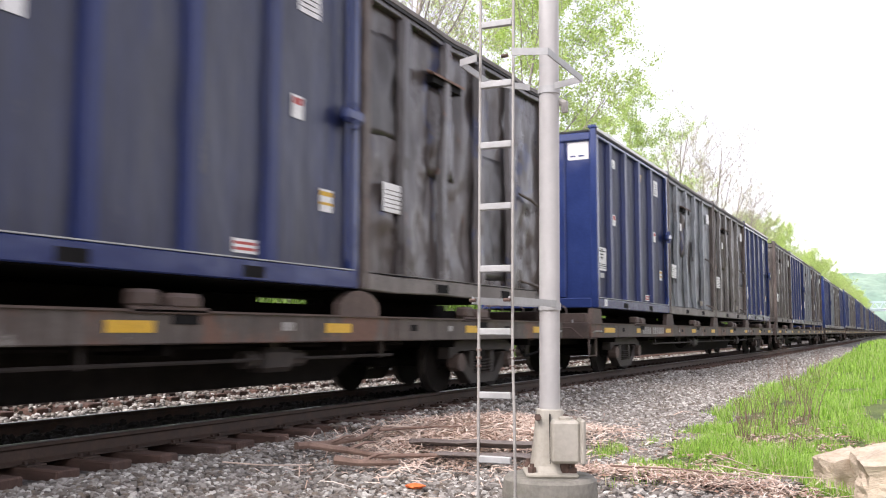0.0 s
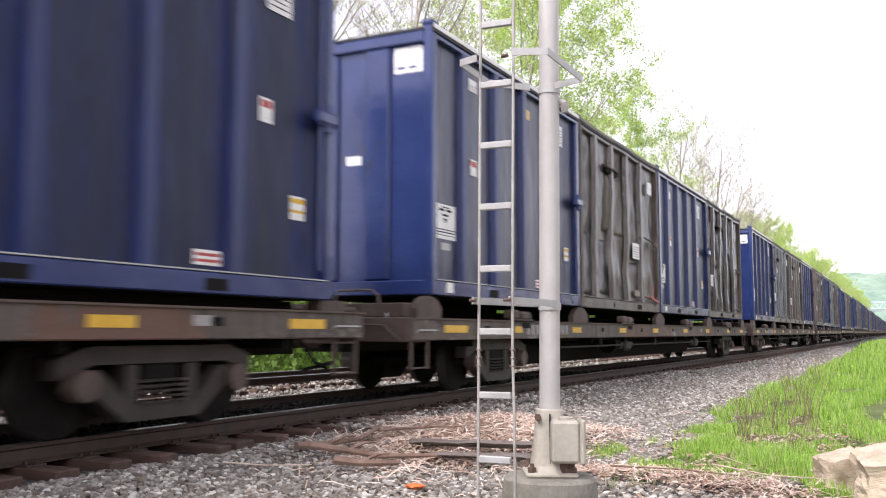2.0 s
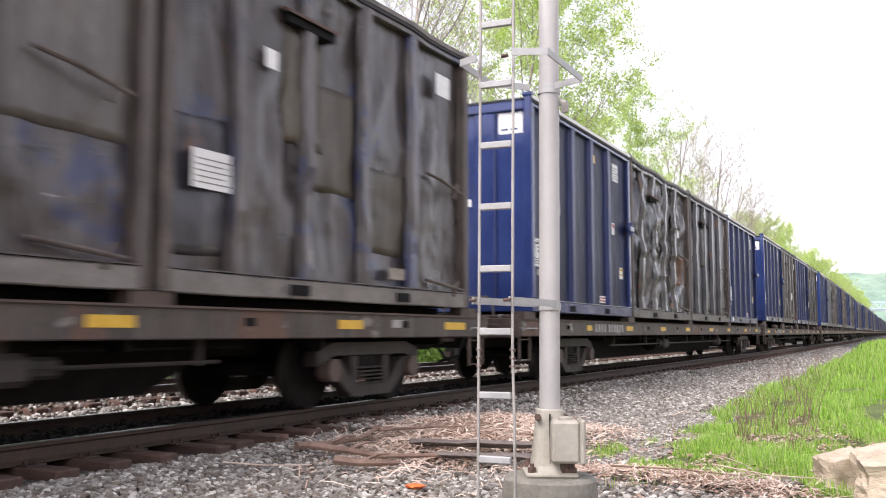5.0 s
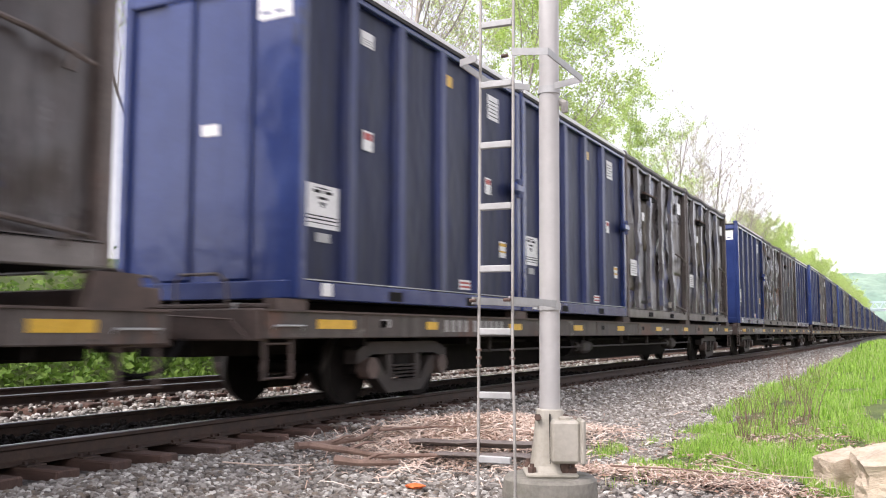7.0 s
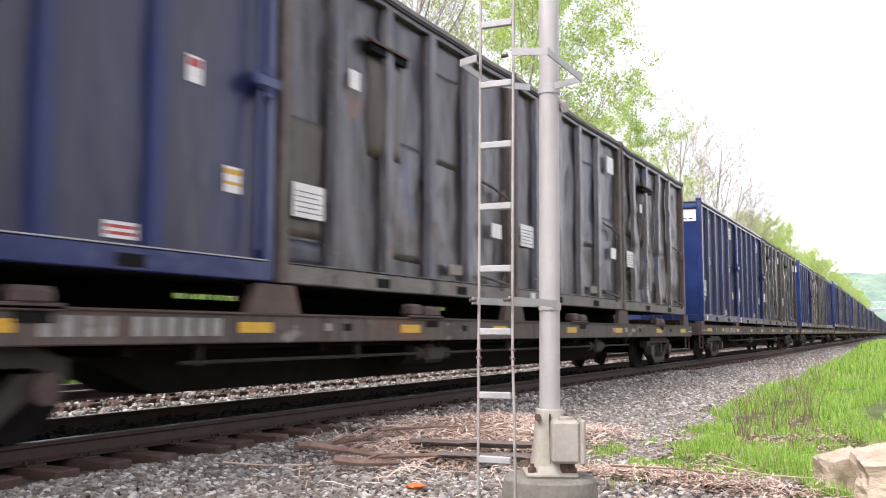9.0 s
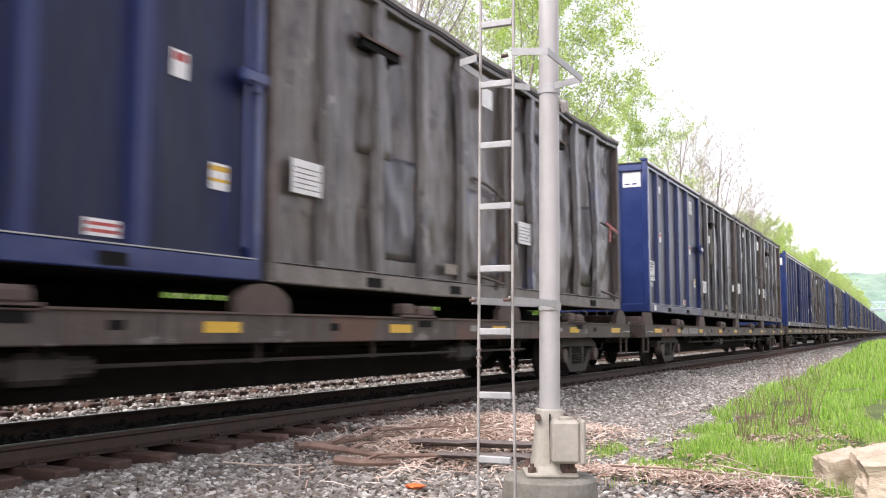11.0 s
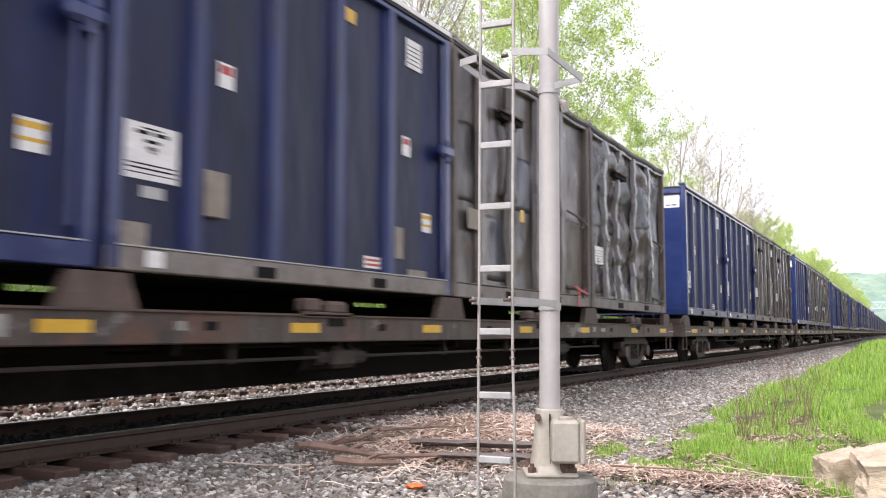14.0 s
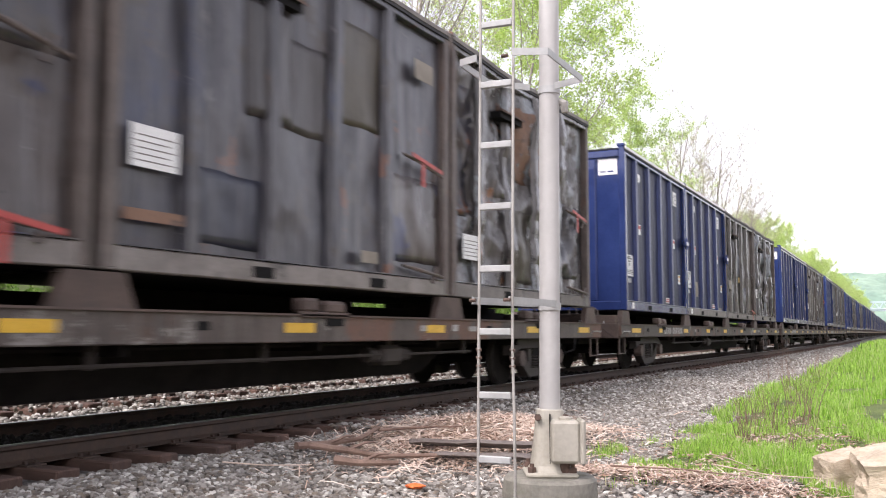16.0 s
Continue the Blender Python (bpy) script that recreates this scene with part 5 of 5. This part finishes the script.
        v.co = Vector((v.co.x * 0.075 * k, v.co.y * 0.05 * k, v.co.z * 0.022 * k))
    tagged(part("plastic_scrap", bm, "orange"), "crumpled bright orange plastic scrap on ballast", "litter").matrix_basis = pose(-3.55, 6.5, ground_z(-3.55) + 0.055, 0, 0, 30)


build_branches()


def build_rocks():
    for at, size, turn, seed in (((-0.08, 7.15), (0.34, 0.27, 0.22), 10, 2), ((-0.52, 7.5), (0.17, 0.15, 0.17), 40, 5), ((0.5, 7.4), (0.34, 0.3, 0.26), 70, 8)):
        bm = bmesh.new()
        bmesh.ops.create_cube(bm, size=2)
        bmesh.ops.subdivide_edges(bm, edges=bm.edges[:], cuts=9, use_grid_fill=True)
        for v in bm.verts:
            p = v.co.copy()
            p = p * (0.72 + 0.28 / max(0.001, p.length) * 1.25)
            n = 0.28 * noise.noise(p * 0.9 + Vector((seed, 0, 0))) + 0.09 * noise.noise(p * 2.6 + Vector((0, seed, 0))) + 0.03 * noise.noise(p * 7)
            p = p * (1 + n)
            p.z += 0.04 * math.sin(p.z * 14 + 3 * noise.noise(p))
            v.co = Vector((p.x * size[0], p.y * size[1], p.z * size[2]))
        o = tagged(part("boulder", bm, "rock", smooth=False), "tan layered sandstone boulder at the edge of the grass", "rock", "boulders in the grass")
        o.matrix_basis = pose(at[0], at[1], ground_z(at[0]) + size[2] * 0.45, 4, -8, turn)


build_rocks()


def build_grass():
    g = np.random.default_rng(21)

    def patch(x0, x1, y0, y1, n, h, w, keep=0.0):
        p = np.stack([g.uniform(x0, x1, n), g.uniform(y0, y1, n)], -1)
        m = np.array([noise.noise((a * 1.3, b * 0.8, 4)) + 0.6 * noise.noise((a * 4, b * 3, 9)) for a, b in p])
        edge = np.array([grass_edge(b) for a, b in p]) - 0.25 * g.random(len(p)) ** 3
        ok = (m > keep + 0.25 * (g.random(len(p)) - 0.5)) & (p[:, 0] > edge) & ((p[:, 1] > 8.55 - 0.87 * (p[:, 0] + 2.4)) | (g.random(len(p)) < 0.04))
        p, m = p[ok], m[ok]
        k = len(p)
        p[:, 0] += [bend(b) for b in p[:, 1]]
        z = np.array([bumpy(a, b) for a, b in p])
        a = g.uniform(0, 2 * np.pi, k)
        H = g.uniform(h[0], h[1], k) * (0.9 + 1.1 * m)
        b = np.stack([p[:, 0], p[:, 1], z - 0.01], -1)
        s = np.stack([np.cos(a), np.sin(a), 0 * a], -1) * g.uniform(w[0], w[1], k)[:, None]
        lean = np.stack([-np.sin(a), np.cos(a), 0 * a], -1) * (H * g.uniform(0.05, 0.5, k))[:, None]
        up = np.stack([0 * a, 0 * a, H], -1)
        V = np.stack([b - s, b + s, b + lean * 0.35 + up * 0.6 + s * 0.8, b + lean * 0.35 + up * 0.6 - s * 0.8, b + lean + up], 1).reshape(-1, 3)
        i = np.arange(k)[:, None] * 5
        return V, np.concatenate([i + [[0, 1, 2]], i + [[0, 2, 3]], i + [[3, 2, 4]]])
    for args in ((-3.2, 0.6, 7.0, 13, 84000, (0.03, 0.12), (0.0022, 0.0055)), (-3.3, 0.4, 13, 24, 52000, (0.06, 0.17), (0.004, 0.008)), (-4.2, 0.5, 24, 60, 40000, (0.09, 0.26), (0.007, 0.014)), (-4.4, 1.5, 60, 150, 15000, (0.15, 0.4), (0.02, 0.05))):
        v, f = patch(*args, keep=0.05)
        tagged(stuff_mesh("grass", v.tolist(), f.tolist(), "grass"), "fresh bright green spring grass on the verge", "grass", kind="stuff")


build_grass()


def build_weeds():
    rnd = random.Random(31)
    for x, y, h, n in ((-1.15, 11.5, 0.95, 9), (-1.55, 14.0, 0.8, 7), (-1.9, 12.2, 0.5, 9), (-1.65, 10.6, 0.45, 9), (-1.3, 10.2, 0.4, 6), (-2.15, 13.5, 0.5, 12), (-1.8, 11.0, 0.4, 14), (-1.5, 11.8, 0.45, 14), (-2.0, 14.8, 0.5, 12), (-1.3, 13.0, 0.5, 12), (-1.75, 16.5, 0.6, 12), (-1.05, 9.4, 0.35, 8), (-2.3, 20, 0.9, 7), (-2.2, 25, 0.9, 6), (-3.6, 26, 0.8, 5), (-3.9, 31, 0.9, 6)):
        bm = bmesh.new()
        z = ground_z(x) - 0.03
        for k in range(n):
            a, l = rnd.uniform(0, 6.28), h * rnd.uniform(0.6, 1.1)
            d = Vector((math.cos(a), math.sin(a), 0)) * l * rnd.uniform(0.1, 0.45)
            p0 = Vector((x + rnd.uniform(-0.12, 0.12), y + rnd.uniform(-0.2, 0.2), z))
            p1, p2 = p0 + d * 0.4 + Vector((0, 0, l * 0.55)), p0 + d + Vector((0, 0, l))
            tube(bm, [p0, p1, p2], [0.0035, 0.0025, 0.001], 4)
            for j in range(3):
                q = p1.lerp(p2, rnd.random())
                e = Vector((rnd.uniform(-1, 1), rnd.uniform(-1, 1), rnd.uniform(0.3, 1))) * l * 0.18
                tube(bm, [q, q + e], [0.0015, 0.0008], 3)
        tagged(part("dry_weed", bm, "wood"), "bare thin dry stems standing in the grass", "weed", "dry weeds on the verge")


build_weeds()


# ---- trees ----
def build_tree(seed, height, leafy, leaf_mat, size, label, spread=0.5):
    rnd = random.Random(seed)
    g = np.random.default_rng(seed)
    t = root("tree", label, "tree", "trees along the railway")
    bm = bmesh.new()
    tips = []

    def grow(p, d, length, r, level):
        pts, rad = [p.copy()], [r]
        n = 5 if level == 0 else 4
        for i in range(n):
            d = (d + Vector((rnd.uniform(-1, 1), rnd.uniform(-1, 1), rnd.uniform(-0.3, 0.9))) * (0.10 + 0.08 * level)).normalized()
            p = p + d * length / n
            pts.append(p.copy())
            rad.append(r * (1 - (0.62 if level else 0.75) * (i + 1) / n))
        tube(bm, pts, rad, 7 if level == 0 else (5 if level == 1 else 3), cap=False)
        if level >= 2:
            tips.extend(pts[1:])
        if level < 3:
            m = (12, 7, 4)[level]
            for k in range(m):
                u = (0.28 + 0.72 * (k + rnd.random()) / m) if level == 0 else rnd.uniform(0.25, 1.0)
                i = min(n - 1, int(u * n))
                q = pts[i].lerp(pts[i + 1], u * n - i)
                a = rnd.uniform(0, 6.28)
                out = Vector((math.cos(a), math.sin(a), 0))
                e = (d * (0.55 + 0.3 * (1 - spread)) + out * (spread + 0.35) + Vector((0, 0, 0.15))).normalized()
                ll = length * ((0.42 * (1.25 - 0.7 * u)) if level == 0 else rnd.uniform(0.35, 0.6))
                grow(q, e, ll, max(0.012, rad[i] * (0.45 if level == 0 else 0.5)), level + 1)
    grow(Vector((0, 0, -0.3)), Vector((rnd.uniform(-0.05, 0.05), rnd.uniform(-0.05, 0.05), 1)), height, height * 0.0085, 0)
    part("trunk", bm, "bark", t, smooth=True)
    tp = np.array([tuple(v) for v in tips])
    n = leafy
    hub = tp[g.integers(0, len(tp), n // 7)] + g.normal(0, 0.16, (n // 7, 3))
    c = hub[g.integers(0, len(hub), n)] + g.normal(0, 0.13, (n, 3))
    u = g.normal(size=(n, 3))
    u /= np.linalg.norm(u, axis=1)[:, None]
    w = np.cross(u, g.normal(size=(n, 3)))
    w /= np.linalg.norm(w, axis=1)[:, None]
    s = g.uniform(0.5, 1.2, (n, 1)) * size
    V = np.stack([c - u * s, c + w * s * 0.55, c + u * s, c - w * s * 0.55], 1).reshape(-1, 3)
    F = np.arange(n * 4).reshape(-1, 4)
    tagged(stuff_mesh("crown", V.tolist(), F.tolist(), leaf_mat, t), kind="stuff")
    return t


def build_woods():
    green, bare = "tall slender tree with sparse fresh light green leaves", "tall bare tree with fine twigs and first buds"
    leafy = [build_tree(41, 19, 27000, "leaf", 0.085, green), build_tree(42, 17, 22000, "leaf", 0.085, green)]
    bares = [build_tree(51, 18, 5000, "bud", 0.055, bare, 0.4), build_tree(52, 18, 6000, "bud", 0.06, bare, 0.45), build_tree(53, 16, 4000, "leaf", 0.06, bare, 0.4)]
    low = [build_tree(61, 9, 9000, "leaf", 0.09, "low bushy tree with bright green young leaves", 0.7)]
    used = set()

    def put(src, x, y, s, turn):
        m = pose(x + bend(y), y, ground_z(x) - 0.1, 0, 0, turn)
        if src.name in used:
            o = copy_thing(src, m)
        else:
            used.add(src.name)
            o = src
            o.matrix_basis = m
        o.scale = (s, s, s)
    rnd = random.Random(77)
    put(leafy[0], -18.8, 50.2, 1.05, 20)
    put(leafy[1], -18.8, 45, 1.05, 80)
    for y, s in ((8, 0.9), (13, 1.0), (19, 0.95), (24, 1.05), (29, 0.9), (33, 1.0), (37, 0.95), (41, 0.9)):
        put(bares[rnd.randrange(3)], -18 - rnd.uniform(0, 4), y, s, rnd.uniform(0, 360))
    put(leafy[1], -18.6, 64, 0.86, 160)
    put(leafy[0], -20, 74, 0.68, 220)
    for y in (78, 85, 92, 99, 106, 114, 122, 131, 141):
        put(bares[rnd.randrange(3)], -18.5 - rnd.uniform(-0.5, 2.5), y, rnd.uniform(0.92, 1.03), rnd.uniform(0, 360))
    y = 150
    while y < 640:
        put(rnd.choice(leafy + low), -20.0 - rnd.uniform(0, 4), y, rnd.uniform(0.76, 0.88) if y < 230 else rnd.uniform(0.88, 1.02), rnd.uniform(0, 360))
        put(low[0], -16.8 - rnd.uniform(0, 3), y + 2, rnd.uniform(0.9, 1.2), rnd.uniform(0, 360))
        y += rnd.uniform(4, 6) * (1 if y < 300 else 1.8)
    y = 12
    while y < 160:
        put(low[0], -17.5 - rnd.uniform(-0.6, 4), y, rnd.uniform(0.55, 0.9), rnd.uniform(0, 360))
        y += rnd.uniform(6, 12)


build_woods()


def build_shrubs():
    g = np.random.default_rng(71)
    n = 60000
    y = 2 + 150 * g.random(n) ** 1.7
    x = -14.6 - np.abs(g.normal(0, 3.0, n))
    hump = np.array([0.6 + 0.7 * noise.noise((a * 0.5, b * 0.5, 8)) for a, b in zip(x, y)])
    z = np.array([ground_z(a) for a in x]) + g.random(n) * np.clip(hump, 0.1, 1.4) * np.clip((-14.4 - x) / 1.2, 0.15, 1)
    c = np.stack([x, y, z], -1)
    u = g.normal(size=(n, 3))
    u /= np.linalg.norm(u, axis=1)[:, None]
    w = np.cross(u, g.normal(size=(n, 3)))
    w /= np.linalg.norm(w, axis=1)[:, None]
    s = g.uniform(0.04, 0.11, (n, 1)) * (1 + y / 50)[:, None]
    V = np.stack([c - u * s, c + w * s * 0.6, c + u * s, c - w * s * 0.6], 1).reshape(-1, 3)
    tagged(stuff_mesh("undergrowth", V.tolist(), np.arange(n * 4).reshape(-1, 4).tolist(), "shrub"), "low leafy green undergrowth on the far bank", "undergrowth", kind="stuff")


build_shrubs()


def build_hill():
    nx, ny = 60, 16
    vs = []
    for j in range(ny + 1):
        for i in range(nx + 1):
            x, y = -160 + 560 * i / nx, 760 + 260 * j / ny
            h = 62 * math.sin(math.pi * min(1, j / ny * 0.62)) * (0.86 + 0.2 * noise.noise((x * 0.008, 0, 1))) * min(1, max(0.02, (x + 150) / 60))
            h += 3.5 * noise.noise((x * 0.06, y * 0.06, 2)) + 2.0 * noise.noise((x * 0.17, y * 0.17, 3))
            vs.append((x, y, max(-1, h)))
    n = nx + 1
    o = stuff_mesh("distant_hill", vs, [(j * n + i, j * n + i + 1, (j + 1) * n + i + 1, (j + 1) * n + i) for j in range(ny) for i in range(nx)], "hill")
    tagged(o, "wooded hillside far up the line with haze in its pale green", "hill", kind="structure")


build_hill()


def build_bridge():
    b = root("truss_bridge", "pale painted steel truss bridge crossing the line far away", "bridge", m=pose(-15.5, 400, 0))
    z0, z1, w = 9.9, 13.0, 38.0
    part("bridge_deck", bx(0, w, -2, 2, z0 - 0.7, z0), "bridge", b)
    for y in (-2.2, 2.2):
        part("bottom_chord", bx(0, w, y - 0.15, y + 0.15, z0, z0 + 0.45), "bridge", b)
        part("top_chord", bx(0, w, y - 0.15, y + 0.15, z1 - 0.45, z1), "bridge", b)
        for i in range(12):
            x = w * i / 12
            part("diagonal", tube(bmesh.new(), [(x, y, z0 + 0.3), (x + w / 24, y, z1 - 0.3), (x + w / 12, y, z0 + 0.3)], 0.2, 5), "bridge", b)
    for x in (0.5, w - 1):
        part("pier", bx(x - 0.8, x + 0.8, -2, 2, -0.5, z0 - 0.7), "concrete", b)


build_bridge()


# ---- what moves ----
def run(t):
    """Metres that the train has gone."""
    return 10.082 * t + 0.013 * t * t


def motions():
    for ob, rear, ahead, z, near in MOVERS:
        rows = []
        for t in range(0, 17):
            y = rear + run(t)
            rows.append((float(t), pose(TRACK_X + bend(y), y, 0, 0, 0, heading(y + 12)) @ Matrix.Translation((0, ahead, z))))
        walk(ob, rows)
        if near:
            for w in [o for o in ob.children if o.name.startswith("wheelset")]:
                at = w.location.copy()
                rows = [(i / 30, Matrix.Translation(at) @ Matrix.Rotation(-run(i / 30) / 0.43, 4, "X")) for i in range(0, 481)]
                walk(w, rows)


motions()
